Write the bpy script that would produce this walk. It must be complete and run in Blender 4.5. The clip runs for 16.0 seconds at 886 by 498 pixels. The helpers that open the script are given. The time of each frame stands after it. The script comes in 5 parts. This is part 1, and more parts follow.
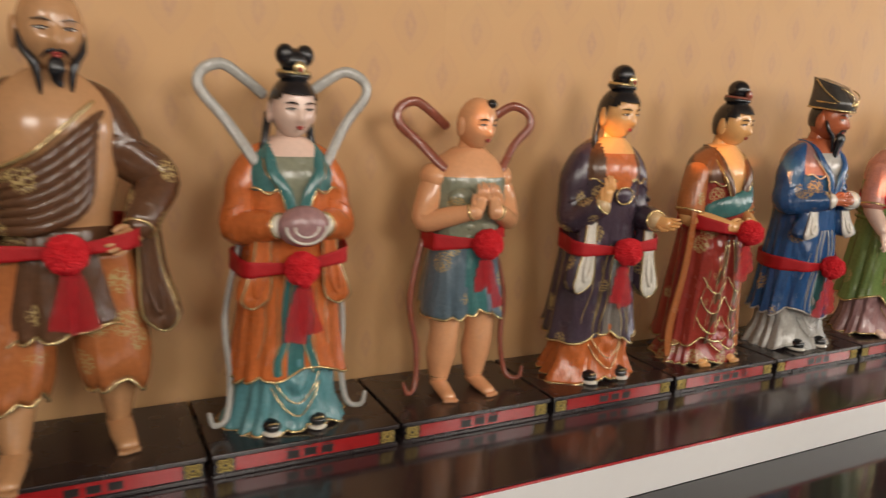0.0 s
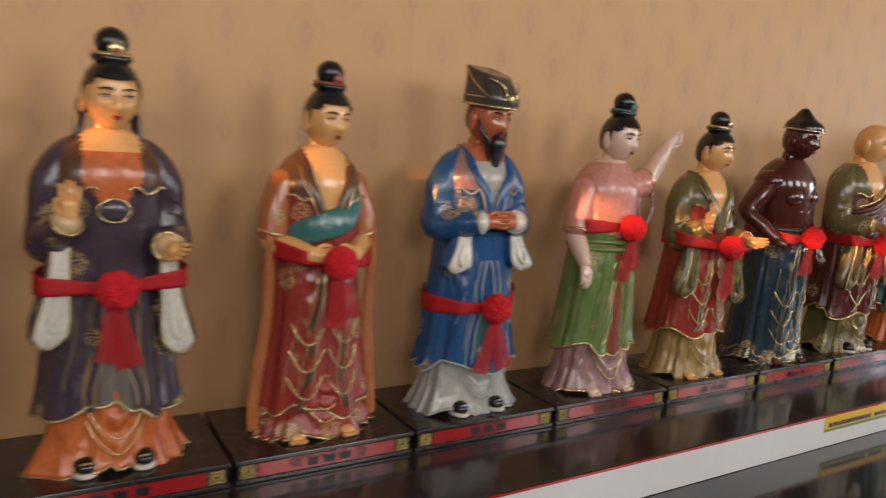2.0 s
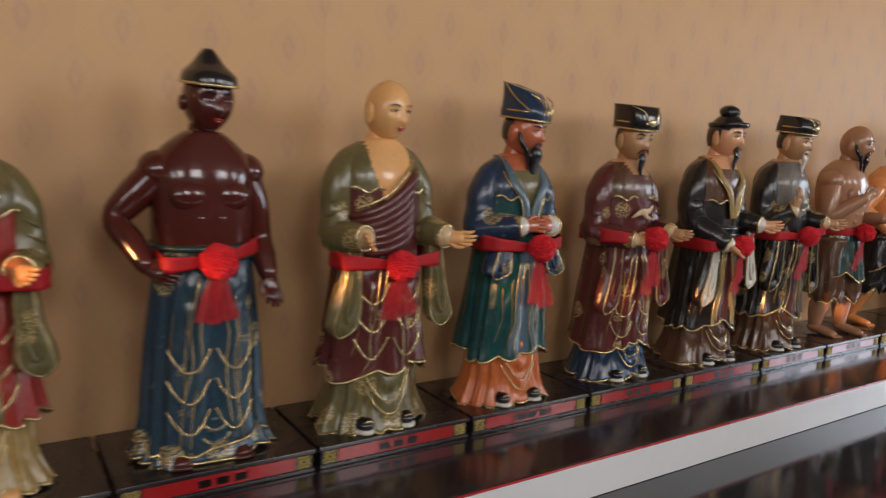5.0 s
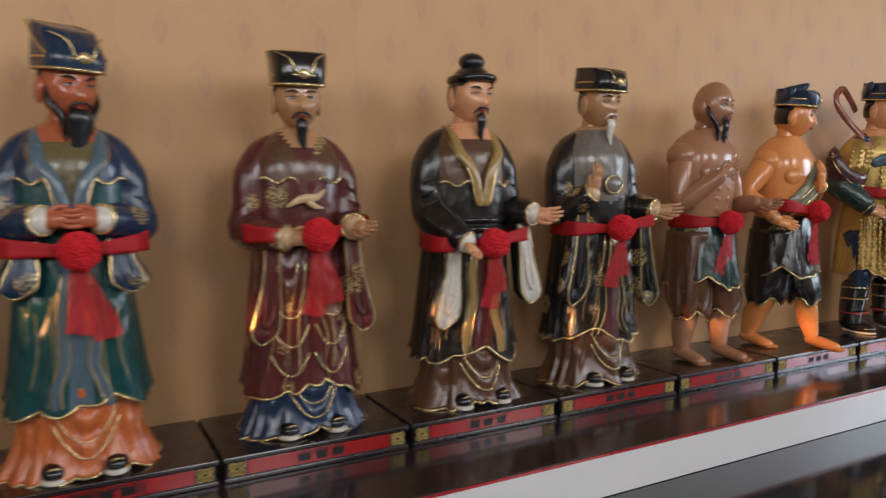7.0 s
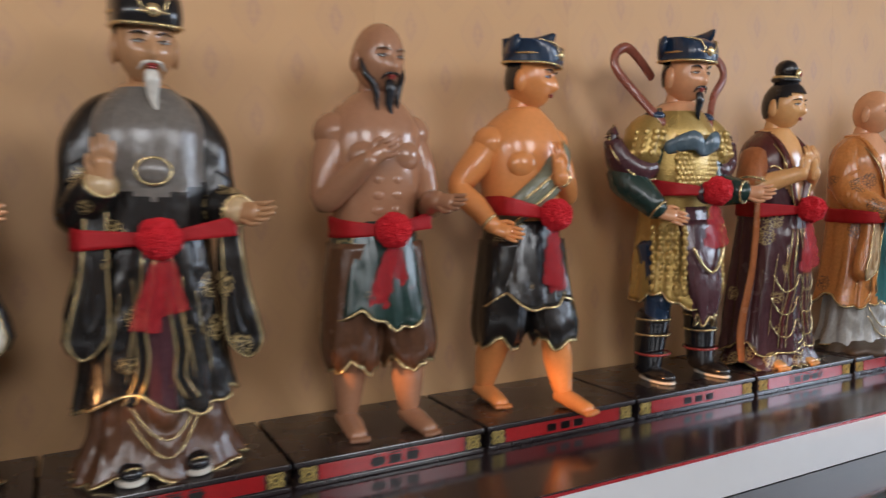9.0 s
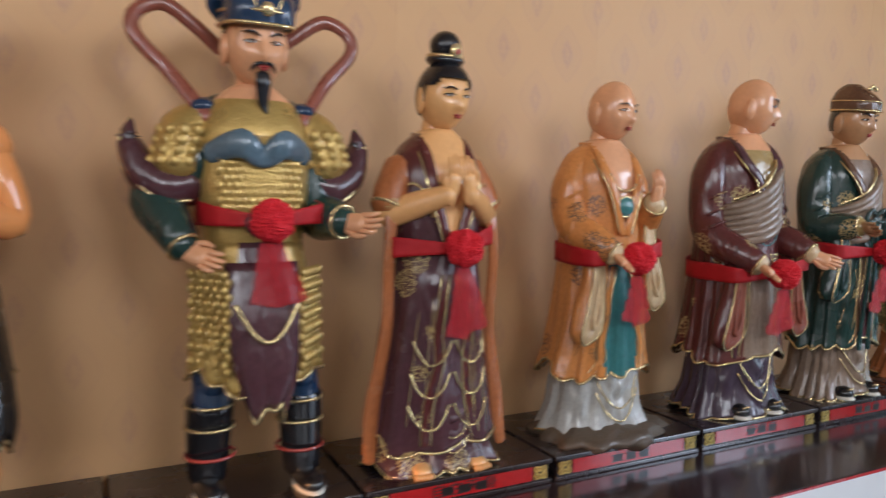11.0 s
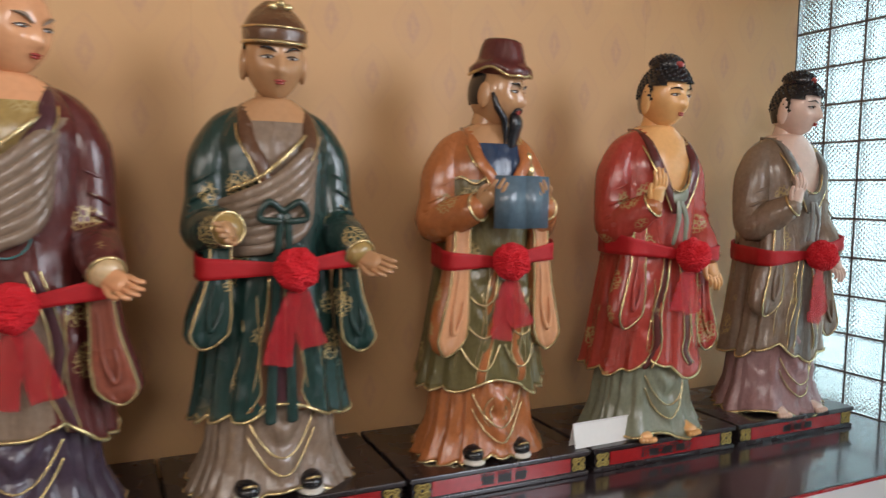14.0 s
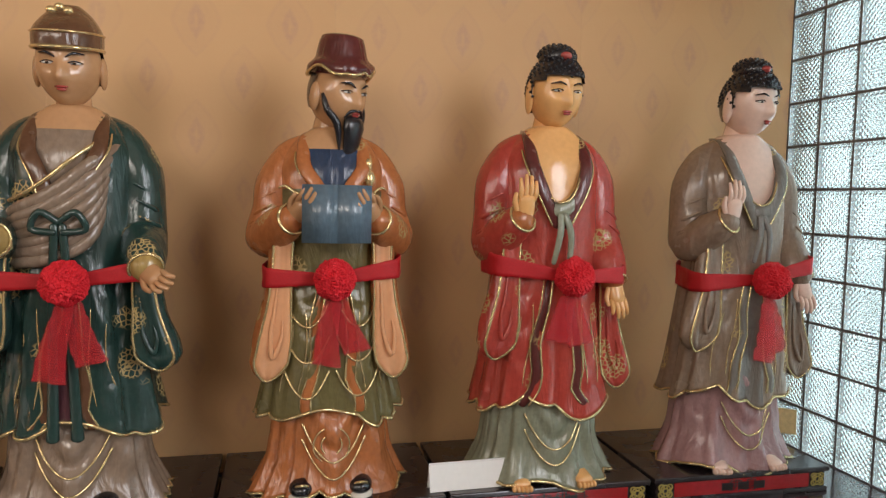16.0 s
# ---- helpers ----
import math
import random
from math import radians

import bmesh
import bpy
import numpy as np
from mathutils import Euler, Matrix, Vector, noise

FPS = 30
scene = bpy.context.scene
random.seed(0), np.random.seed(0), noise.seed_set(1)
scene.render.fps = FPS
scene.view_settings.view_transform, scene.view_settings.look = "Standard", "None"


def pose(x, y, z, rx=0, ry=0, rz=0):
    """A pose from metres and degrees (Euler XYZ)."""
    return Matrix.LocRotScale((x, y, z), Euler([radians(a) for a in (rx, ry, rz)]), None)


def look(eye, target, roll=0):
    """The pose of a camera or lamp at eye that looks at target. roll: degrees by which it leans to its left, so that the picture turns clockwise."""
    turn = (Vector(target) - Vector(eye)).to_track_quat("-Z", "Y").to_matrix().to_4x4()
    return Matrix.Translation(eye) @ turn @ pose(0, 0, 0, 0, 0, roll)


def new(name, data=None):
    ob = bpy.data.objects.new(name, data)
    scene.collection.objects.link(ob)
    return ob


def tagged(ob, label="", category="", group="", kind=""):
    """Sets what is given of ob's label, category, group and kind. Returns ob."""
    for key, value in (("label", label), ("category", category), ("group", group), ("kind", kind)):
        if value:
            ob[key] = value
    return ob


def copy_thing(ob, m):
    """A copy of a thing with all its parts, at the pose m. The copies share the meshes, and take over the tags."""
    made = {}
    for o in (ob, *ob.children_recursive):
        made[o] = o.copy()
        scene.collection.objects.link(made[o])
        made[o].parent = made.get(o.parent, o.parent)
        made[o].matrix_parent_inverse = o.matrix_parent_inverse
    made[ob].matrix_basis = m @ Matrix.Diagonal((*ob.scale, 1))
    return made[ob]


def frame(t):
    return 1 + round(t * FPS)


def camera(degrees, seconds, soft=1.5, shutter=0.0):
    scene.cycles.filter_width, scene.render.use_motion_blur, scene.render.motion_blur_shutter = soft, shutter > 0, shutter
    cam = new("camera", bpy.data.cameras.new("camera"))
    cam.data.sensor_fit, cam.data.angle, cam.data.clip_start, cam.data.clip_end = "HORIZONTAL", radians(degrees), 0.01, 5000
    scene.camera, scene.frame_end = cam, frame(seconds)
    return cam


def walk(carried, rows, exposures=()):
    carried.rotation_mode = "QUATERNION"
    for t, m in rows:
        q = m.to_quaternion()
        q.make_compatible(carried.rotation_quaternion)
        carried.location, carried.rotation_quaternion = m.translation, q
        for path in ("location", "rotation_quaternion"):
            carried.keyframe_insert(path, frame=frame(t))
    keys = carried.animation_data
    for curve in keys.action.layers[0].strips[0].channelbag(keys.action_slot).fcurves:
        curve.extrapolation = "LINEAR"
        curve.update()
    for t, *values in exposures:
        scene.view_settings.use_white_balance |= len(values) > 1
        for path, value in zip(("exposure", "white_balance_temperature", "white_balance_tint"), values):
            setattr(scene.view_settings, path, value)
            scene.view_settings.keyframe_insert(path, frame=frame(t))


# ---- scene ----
cam = camera(63.9, 16.0, soft=1.3, shutter=0.5)
PATH = [
    (0, (0.05, 0.001, 1.612), (0.955, 1.741, 1.221), 2.9),
    (0.5, (0.503, -0.002, 1.528), (1.438, 1.73, 1.172), 3.3),
    (1, (1.019, 0.018, 1.539), (1.981, 1.74, 1.208), 3.6),
    (1.5, (1.575, -0.008, 1.536), (2.563, 1.705, 1.232), 3.5),
    (1.6, (1.681, -0.004, 1.536), (2.681, 1.703, 1.24), 3.5),
    (2, (2.119, -0.003, 1.53), (3.134, 1.695, 1.237), 3.5),
    (2.5, (2.701, 0.003, 1.538), (3.74, 1.687, 1.25), 3.5),
    (2.7, (2.932, 0.015, 1.532), (3.981, 1.697, 1.26), 3.2),
    (3, (3.267, 0.012, 1.53), (4.32, 1.69, 1.252), 3.3),
    (3.5, (3.84, 0.039, 1.542), (4.912, 1.705, 1.273), 3.1),
    (4, (4.422, 0.021, 1.546), (5.511, 1.677, 1.279), 3.0),
    (4.5, (4.977, 0.018, 1.551), (6.079, 1.665, 1.281), 2.9),
    (5, (5.538, -0.062, 1.532), (6.63, 1.592, 1.263), 2.6),
    (5.2, (5.749, -0.051, 1.505), (6.844, 1.602, 1.238), 2.2),
    (7.3, (8.119, -0.125, 1.254), (9.03, 1.649, 1.101), -0.9),
    (7.5, (8.337, -0.09, 1.24), (9.241, 1.688, 1.091), -0.9),
    (8, (8.864, 0.023, 1.226), (9.767, 1.802, 1.088), -1.0),
    (8.5, (9.428, 0.086, 1.212), (10.334, 1.863, 1.065), -1.1),
    (8.7, (9.64, 0.122, 1.192), (10.554, 1.895, 1.053), -1.1),
    (10.8, (11.919, 0.332, 1.275), (12.806, 2.119, 1.133), 0.6),
    (11, (12.116, 0.344, 1.286), (13.011, 2.126, 1.146), 0.5),
    (11.5, (12.62, 0.385, 1.286), (13.537, 2.157, 1.152), 0.5),
    (12, (13.17, 0.346, 1.267), (14.088, 2.119, 1.144), 0.4),
    (12.3, (13.453, 0.332, 1.259), (14.384, 2.098, 1.143), 0.3),
    (12.5, (13.676, 0.337, 1.256), (14.596, 2.108, 1.13), 0.4),
    (13, (14.192, 0.335, 1.277), (15.119, 2.102, 1.136), 0.6),
    (13.5, (14.688, 0.318, 1.276), (15.584, 2.099, 1.125), 0.8),
    (14, (15.145, 0.335, 1.285), (15.987, 2.143, 1.129), 1.0),
    (14.5, (15.541, 0.329, 1.29), (16.296, 2.175, 1.139), 1.2),
    (15, (15.874, 0.342, 1.281), (16.536, 2.224, 1.136), 1.3),
    (15.5, (16.101, 0.304, 1.302), (16.66, 2.22, 1.165), 1.3),
    (16, (16.261, 0.226, 1.314), (16.713, 2.169, 1.173), 1.2),
]
walk(cam, [(t, look(eye, target, roll)) for t, eye, target, roll in PATH], [(0, 0.4, 6500, 10), (1.5, 0.05, 6150, 10), (3, 0.03, 5950, 10), (5, -0.17, 5850, 10), (8.5, -0.05, 5650, 10), (11.5, 0.1, 5450, 10), (14, 0.06, 6200, 12), (16, 0.02, 6550, 13)])

# ---- world, sun, large lights ----
world = bpy.data.worlds.new("sky")
world.use_nodes = True
scene.world = world
wn = world.node_tree.nodes
sky = wn.new("ShaderNodeTexSky")
sky.sky_type = "NISHITA"
sky.sun_disc = False
SUN_EL, SUN_AZ = 6.5, 12.0
sky.sun_elevation = radians(SUN_EL)
sky.sun_rotation = radians(-90 - SUN_AZ)
world.node_tree.links.new(sky.outputs[0], wn["Background"].inputs[0])
wn["Background"].inputs[1].default_value = 0.12

# low evening sun, almost along the wall, from the far left end
sun = new("sun", bpy.data.lights.new("sun", "SUN"))
sun.data.energy, sun.data.angle, sun.data.color = 5.0, radians(0.6), (1.0, 0.42, 0.12)
SUN_WAY = Vector((math.cos(radians(SUN_EL)) * math.cos(radians(SUN_AZ)), math.cos(radians(SUN_EL)) * math.sin(radians(SUN_AZ)), -math.sin(radians(SUN_EL))))
sun.matrix_world = Matrix.Translation((-8, -3, 6)) @ SUN_WAY.to_track_quat("-Z", "Y").to_matrix().to_4x4()


def opening_light(eye, target, w, h, watts, color):
    lamp = new("daylight_fill", bpy.data.lights.new("daylight_fill", "AREA"))
    lamp.data.shape, lamp.data.size, lamp.data.size_y, lamp.data.energy, lamp.data.color = "RECTANGLE", w, h, watts, color
    lamp.matrix_world = look(eye, target)
    return lamp


WALL_Y, END_X, FRONT_Y, LEFT_X, TOP = 3.16, 18.6, -3.6, -5.0, 4.6
WIN_W, WIN_Z0, WIN_Z1 = 2.0, 2.5, 4.3
WIN_X = [-2.6 + 4.1 * k for k in range(5)]
for dx in WIN_X:
    opening_light((dx, FRONT_Y - 0.12, (WIN_Z0 + WIN_Z1) / 2), (dx, 0, (WIN_Z0 + WIN_Z1) / 2), WIN_W - 0.06, WIN_Z1 - WIN_Z0 - 0.06, 112, (1.0, 0.92, 0.82))
opening_light((END_X + 0.5, 3.0, 1.5), (0, 3.0, 1.5), 5.6, 4.4, 290, (0.96, 0.98, 0.97))
# fill lamp in an end-wall opening added out of view, brightens the right
opening_light((END_X + 0.1, -1.6, 2.7), (0, -0.6, 1.9), 2.9, 2.3, 210, (0.93, 0.96, 1.0))

# ---- materials ----
MATS = {}


def paint(name, color, rough=0.22, metal=0.0, coat=0.38, vary=0.25, bump=0.05, scale=18.0, motif=None, motif_scale=6.5, dirt=(0.05, 0.03, 0.02), grain=0.13, lumpy=0.0, alpha=1.0):
    """Glazed paint: colour that wanders at two scales, fine relief, and an optional brocade of gold rosettes."""
    m = bpy.data.materials.new(name)
    m.use_nodes = True
    n, l = m.node_tree.nodes, m.node_tree.links
    b = n["Principled BSDF"]
    tc = n.new("ShaderNodeTexCoord")
    big = n.new("ShaderNodeTexNoise")
    big.inputs["Scale"].default_value, big.inputs["Detail"].default_value = scale * 0.22, 4
    small = n.new("ShaderNodeTexNoise")
    small.inputs["Scale"].default_value, small.inputs["Detail"].default_value = scale * 3.2, 6
    l.new(tc.outputs["Object"], big.inputs["Vector"])
    l.new(tc.outputs["Object"], small.inputs["Vector"])
    ramp = n.new("ShaderNodeMapRange")
    ramp.inputs["From Min"].default_value, ramp.inputs["From Max"].default_value = 0.45, 0.8
    ramp.inputs["To Max"].default_value = vary
    l.new(big.outputs["Fac"], ramp.inputs["Value"])
    mix = n.new("ShaderNodeMix")
    mix.data_type = "RGBA"
    mix.inputs["A"].default_value = (*color, 1)
    mix.inputs["B"].default_value = (*[c * 0.55 + d * 0.3 for c, d in zip(color, dirt)], 1)
    l.new(ramp.outputs[0], mix.inputs["Factor"])
    hue = n.new("ShaderNodeHueSaturation")
    val = n.new("ShaderNodeMapRange")
    val.inputs["From Min"].default_value, val.inputs["From Max"].default_value = 0.25, 0.75
    val.inputs["To Min"].default_value, val.inputs["To Max"].default_value = 1 - grain, 1 + grain
    l.new(small.outputs["Fac"], val.inputs["Value"])
    l.new(val.outputs[0], hue.inputs["Value"])
    l.new(mix.outputs["Result"], hue.inputs["Color"])
    out = hue.outputs["Color"]
    if motif:
        vor = n.new("ShaderNodeTexVoronoi")
        vor.inputs["Scale"].default_value, vor.inputs["Randomness"].default_value = motif_scale, 0.7
        l.new(tc.outputs["Object"], vor.inputs["Vector"])
        leaf = n.new("ShaderNodeTexVoronoi")
        leaf.feature = "DISTANCE_TO_EDGE"
        leaf.inputs["Scale"].default_value = 62.0
        l.new(tc.outputs["Object"], leaf.inputs["Vector"])
        line = n.new("ShaderNodeMapRange")
        line.inputs["From Min"].default_value, line.inputs["From Max"].default_value = 0.14, 0.05
        l.new(leaf.outputs["Distance"], line.inputs["Value"])
        edge = n.new("ShaderNodeMapRange")
        edge.inputs["From Min"].default_value, edge.inputs["From Max"].default_value = 0.36, 0.31
        l.new(vor.outputs["Distance"], edge.inputs["Value"])
        cut = n.new("ShaderNodeMath")
        cut.operation = "MULTIPLY"
        l.new(line.outputs[0], cut.inputs[0])
        l.new(edge.outputs[0], cut.inputs[1])
        mm = n.new("ShaderNodeMix")
        mm.data_type = "RGBA"
        l.new(cut.outputs[0], mm.inputs["Factor"])
        l.new(out, mm.inputs["A"])
        mm.inputs["B"].default_value = (*motif, 1)
        out = mm.outputs["Result"]
    l.new(out, b.inputs["Base Color"])
    rr = n.new("ShaderNodeMapRange")
    rr.inputs["To Min"].default_value, rr.inputs["To Max"].default_value = rough * 0.6, min(1.0, rough * 1.6)
    l.new(big.outputs["Fac"], rr.inputs["Value"])
    l.new(rr.outputs[0], b.inputs["Roughness"])
    b.inputs["Metallic"].default_value = metal
    b.inputs["Coat Weight"].default_value = coat
    b.inputs["Coat Roughness"].default_value = 0.12
    if bump:
        bp = n.new("ShaderNodeBump")
        bp.inputs["Strength"].default_value, bp.inputs["Distance"].default_value = bump, 0.004
        l.new(small.outputs["Fac"], bp.inputs["Height"])
        if lumpy:
            mid = n.new("ShaderNodeTexNoise")
            mid.inputs["Scale"].default_value, mid.inputs["Detail"].default_value, mid.inputs["Distortion"].default_value = 13.0, 3, 0.6
            flow = n.new("ShaderNodeMapping")
            flow.inputs["Scale"].default_value = (1.7, 1.7, 0.45)
            l.new(tc.outputs["Object"], flow.inputs["Vector"])
            l.new(flow.outputs[0], mid.inputs["Vector"])
            swell = n.new("ShaderNodeBump")
            swell.inputs["Strength"].default_value, swell.inputs["Distance"].default_value = lumpy, 0.03
            l.new(mid.outputs["Fac"], swell.inputs["Height"])
            l.new(swell.outputs[0], bp.inputs["Normal"])
        l.new(bp.outputs[0], b.inputs["Normal"])
    b.inputs["Alpha"].default_value = alpha
    MATS[name] = m
    return m


GOLD = (0.62, 0.42, 0.13)
paint("gold_trim", (0.72, 0.56, 0.28), 0.2, 0.75, 0.35)
paint("black_glaze", (0.012, 0.012, 0.014), 0.16)
paint("hair_black", (0.010, 0.010, 0.013), 0.22, bump=0.35, scale=60)
paint("white_glaze", (0.72, 0.68, 0.6), 0.2)
paint("glaze_hat", (0.05, 0.048, 0.046), 0.2)
paint("eye_white", (0.75, 0.72, 0.66), 0.15)
paint("lip_red", (0.35, 0.05, 0.04), 0.2)
paint("skin_pale", (0.78, 0.56, 0.46), 0.2, vary=0.1, grain=0.05)
paint("skin_peach", (0.72, 0.36, 0.18), 0.2, vary=0.1, grain=0.05)
paint("skin_orange", (0.76, 0.30, 0.09), 0.2, vary=0.1, grain=0.05)
paint("skin_tan", (0.50, 0.27, 0.13), 0.2, vary=0.1, grain=0.05)
paint("skin_yellow", (0.78, 0.42, 0.16), 0.2, vary=0.1, grain=0.05)
paint("skin_red", (0.45, 0.12, 0.05), 0.2, vary=0.1, grain=0.05)
paint("skin_dark", (0.075, 0.014, 0.010), 0.14, vary=0.1, grain=0.05)
paint("skin_brown", (0.40, 0.20, 0.11), 0.2, vary=0.1, grain=0.05)
for nm, col in (("brown", (0.11, 0.05, 0.025)), ("maroon", (0.10, 0.022, 0.02)), ("red", (0.30, 0.035, 0.025)), ("orange", (0.55, 0.14, 0.035)), ("teal", (0.05, 0.17, 0.17)),
                ("aqua", (0.10, 0.27, 0.30)), ("green", (0.16, 0.24, 0.07)), ("olive", (0.14, 0.115, 0.045)), ("darkgreen", (0.018, 0.045, 0.038)), ("deepteal", (0.01, 0.065, 0.065)), ("blue", (0.02, 0.085, 0.24)),
                ("navy", (0.014, 0.035, 0.08)), ("purple", (0.06, 0.04, 0.06)), ("mauve", (0.34, 0.19, 0.19)), ("pink", (0.62, 0.27, 0.22)), ("cream", (0.62, 0.44, 0.24)),
                ("gilt", (0.36, 0.24, 0.08)), ("grey", (0.17, 0.15, 0.13)), ("taupe", (0.24, 0.17, 0.12)), ("yellow", (0.60, 0.25, 0.03)), ("rust", (0.42, 0.14, 0.045)),
                ("black", (0.015, 0.013, 0.012)), ("sage", (0.22, 0.23, 0.16)), ("silver", (0.42, 0.41, 0.38)), ("crimson", (0.40, 0.05, 0.035)), ("plum", (0.075, 0.028, 0.035)), ("steel", (0.10, 0.15, 0.19)), ("slate", (0.022, 0.048, 0.072)), ("apricot", (0.60, 0.235, 0.06))):
    paint("glaze_" + nm, col, lumpy=0.42)
    paint("brocade_" + nm, col, lumpy=0.42, motif=(0.45, 0.33, 0.14) if sum(col) < 0.7 else (0.16, 0.09, 0.05))
paint("gold_armour", (0.54, 0.37, 0.11), 0.28, 0.6, 0.3, bump=0.6, scale=40)
paint("ribbon_rose", (0.26, 0.075, 0.045), 0.25)
paint("rock", (0.10, 0.07, 0.045), 0.5, bump=0.8, scale=30)

paint("lacquer_black", (0.020, 0.014, 0.015), 0.25, coat=0.4, bump=0.04)
paint("lacquer_red", (0.34, 0.012, 0.014), 0.2, bump=0.04)
paint("gilt_ornament", (0.50, 0.38, 0.12), 0.35, 0.7, 0.0, bump=0.3, scale=60)
paint("ink", (0.01, 0.008, 0.008), 0.35, coat=0.2)
paint("white_board", (0.80, 0.80, 0.80), 0.35, coat=0.15, vary=0.04, scale=3, grain=0.015, bump=0.02)
paint("red_edging", (0.42, 0.02, 0.025), 0.25)
paint("paper", (0.82, 0.81, 0.78), 0.7, coat=0.0, vary=0.06, grain=0.02, bump=0.02)
paint("paper_yellow", (0.72, 0.56, 0.28), 0.7, coat=0.0, vary=0.2)
paint("sign_yellow", (0.85, 0.55, 0.02), 0.3, coat=0.2, vary=0.1)
paint("sign_green", (0.16, 0.26, 0.08), 0.35, coat=0.2)
paint("sign_print", (0.05, 0.03, 0.14), 0.4, coat=0.1)
paint("plaster", (0.34, 0.27, 0.20), 0.8, coat=0.0, vary=0.2, scale=2.5)
paint("plaster_rose", (0.40, 0.24, 0.17), 0.7, coat=0.0, vary=0.25, scale=4)
paint("grout", (0.16, 0.15, 0.15), 0.8, coat=0.0, vary=0.2)
paint("granite", (0.030, 0.020, 0.022), 0.17, coat=0.7, vary=0.5, bump=0.008, scale=35)
paint("floor_stone", (0.025, 0.026, 0.03), 0.07, coat=0.3, vary=0.5, bump=0.01, scale=30)
paint("ribbon_red", (0.52, 0.008, 0.014), 0.55, alpha=0.8, coat=0.0, bump=0.25, scale=70)
paint("gauze_red", (0.52, 0.010, 0.018), 0.6, alpha=0.48, coat=0.0, bump=0.3, scale=90)
paint("wool_red", (0.62, 0.006, 0.016), 0.75, coat=0.0, bump=0.6, scale=80)


def wallpaper():
    m = bpy.data.materials.new("wallpaper")
    m.use_nodes = True
    n, l = m.node_tree.nodes, m.node_tree.links
    b = n["Principled BSDF"]
    tc = n.new("ShaderNodeTexCoord")
    sep = n.new("ShaderNodeSeparateXYZ")
    l.new(tc.outputs["Object"], sep.inputs[0])

    def math_node(op, a, c=None):
        k = n.new("ShaderNodeMath")
        k.operation = op
        for i, v in enumerate((a, c)):
            if v is None:
                continue
            if isinstance(v, (int, float)):
                k.inputs[i].default_value = v
            else:
                l.new(v, k.inputs[i])
        return k.outputs[0]

    def lozenge(ox, oz):
        u = math_node("SUBTRACT", math_node("FRACT", math_node("ADD", math_node("DIVIDE", sep.outputs["X"], 0.3533), ox)), 0.5)
        v = math_node("SUBTRACT", math_node("FRACT", math_node("ADD", math_node("DIVIDE", sep.outputs["Z"], 0.44), oz)), 0.5)
        au, av = math_node("ABSOLUTE", u), math_node("ABSOLUTE", v)
        d = math_node("ADD", math_node("MULTIPLY", au, 3.6), math_node("POWER", math_node("MULTIPLY", av, 3.0), 1.6))
        rings = math_node("SINE", math_node("MULTIPLY", d, 8.5))
        return math_node("MULTIPLY", math_node("ADD", math_node("MULTIPLY", math_node("MAXIMUM", rings, 0.0), 0.7), 0.25), math_node("MAXIMUM", math_node("SUBTRACT", 1.0, math_node("POWER", d, 3.0)), 0.0))

    pat = math_node("MAXIMUM", lozenge(0.0, 0.0), lozenge(0.5, 0.5))
    big = n.new("ShaderNodeTexNoise")
    big.inputs["Scale"].default_value, big.inputs["Detail"].default_value = 1.3, 5
    fine = n.new("ShaderNodeTexNoise")
    fine.inputs["Scale"].default_value, fine.inputs["Detail"].default_value = 60, 6
    l.new(tc.outputs["Object"], big.inputs["Vector"])
    l.new(tc.outputs["Object"], fine.inputs["Vector"])
    ground = n.new("ShaderNodeMix")
    ground.data_type = "RGBA"
    ground.inputs["A"].default_value, ground.inputs["B"].default_value = (0.66, 0.405, 0.19, 1), (0.58, 0.33, 0.145, 1)
    l.new(big.outputs["Fac"], ground.inputs["Factor"])
    worn = math_node("MULTIPLY", math_node("MULTIPLY", pat, math_node("MULTIPLY", fine.outputs["Fac"], big.outputs["Fac"])), 2.0)
    mix = n.new("ShaderNodeMix")
    mix.data_type = "RGBA"
    l.new(worn, mix.inputs["Factor"])
    l.new(ground.outputs["Result"], mix.inputs["A"])
    mix.inputs["B"].default_value = (0.50, 0.285, 0.165, 1)
    l.new(mix.outputs["Result"], b.inputs["Base Color"])
    rough = n.new("ShaderNodeMapRange")
    rough.inputs["To Min"].default_value, rough.inputs["To Max"].default_value = 0.55, 0.48
    l.new(pat, rough.inputs["Value"])
    l.new(rough.outputs[0], b.inputs["Roughness"])
    bp = n.new("ShaderNodeBump")
    bp.inputs["Strength"].default_value, bp.inputs["Distance"].default_value = 0.12, 0.003
    l.new(math_node("ADD", fine.outputs["Fac"], math_node("MULTIPLY", pat, 0.3)), bp.inputs["Height"])
    l.new(bp.outputs[0], b.inputs["Normal"])
    MATS["wallpaper"] = m


wallpaper()


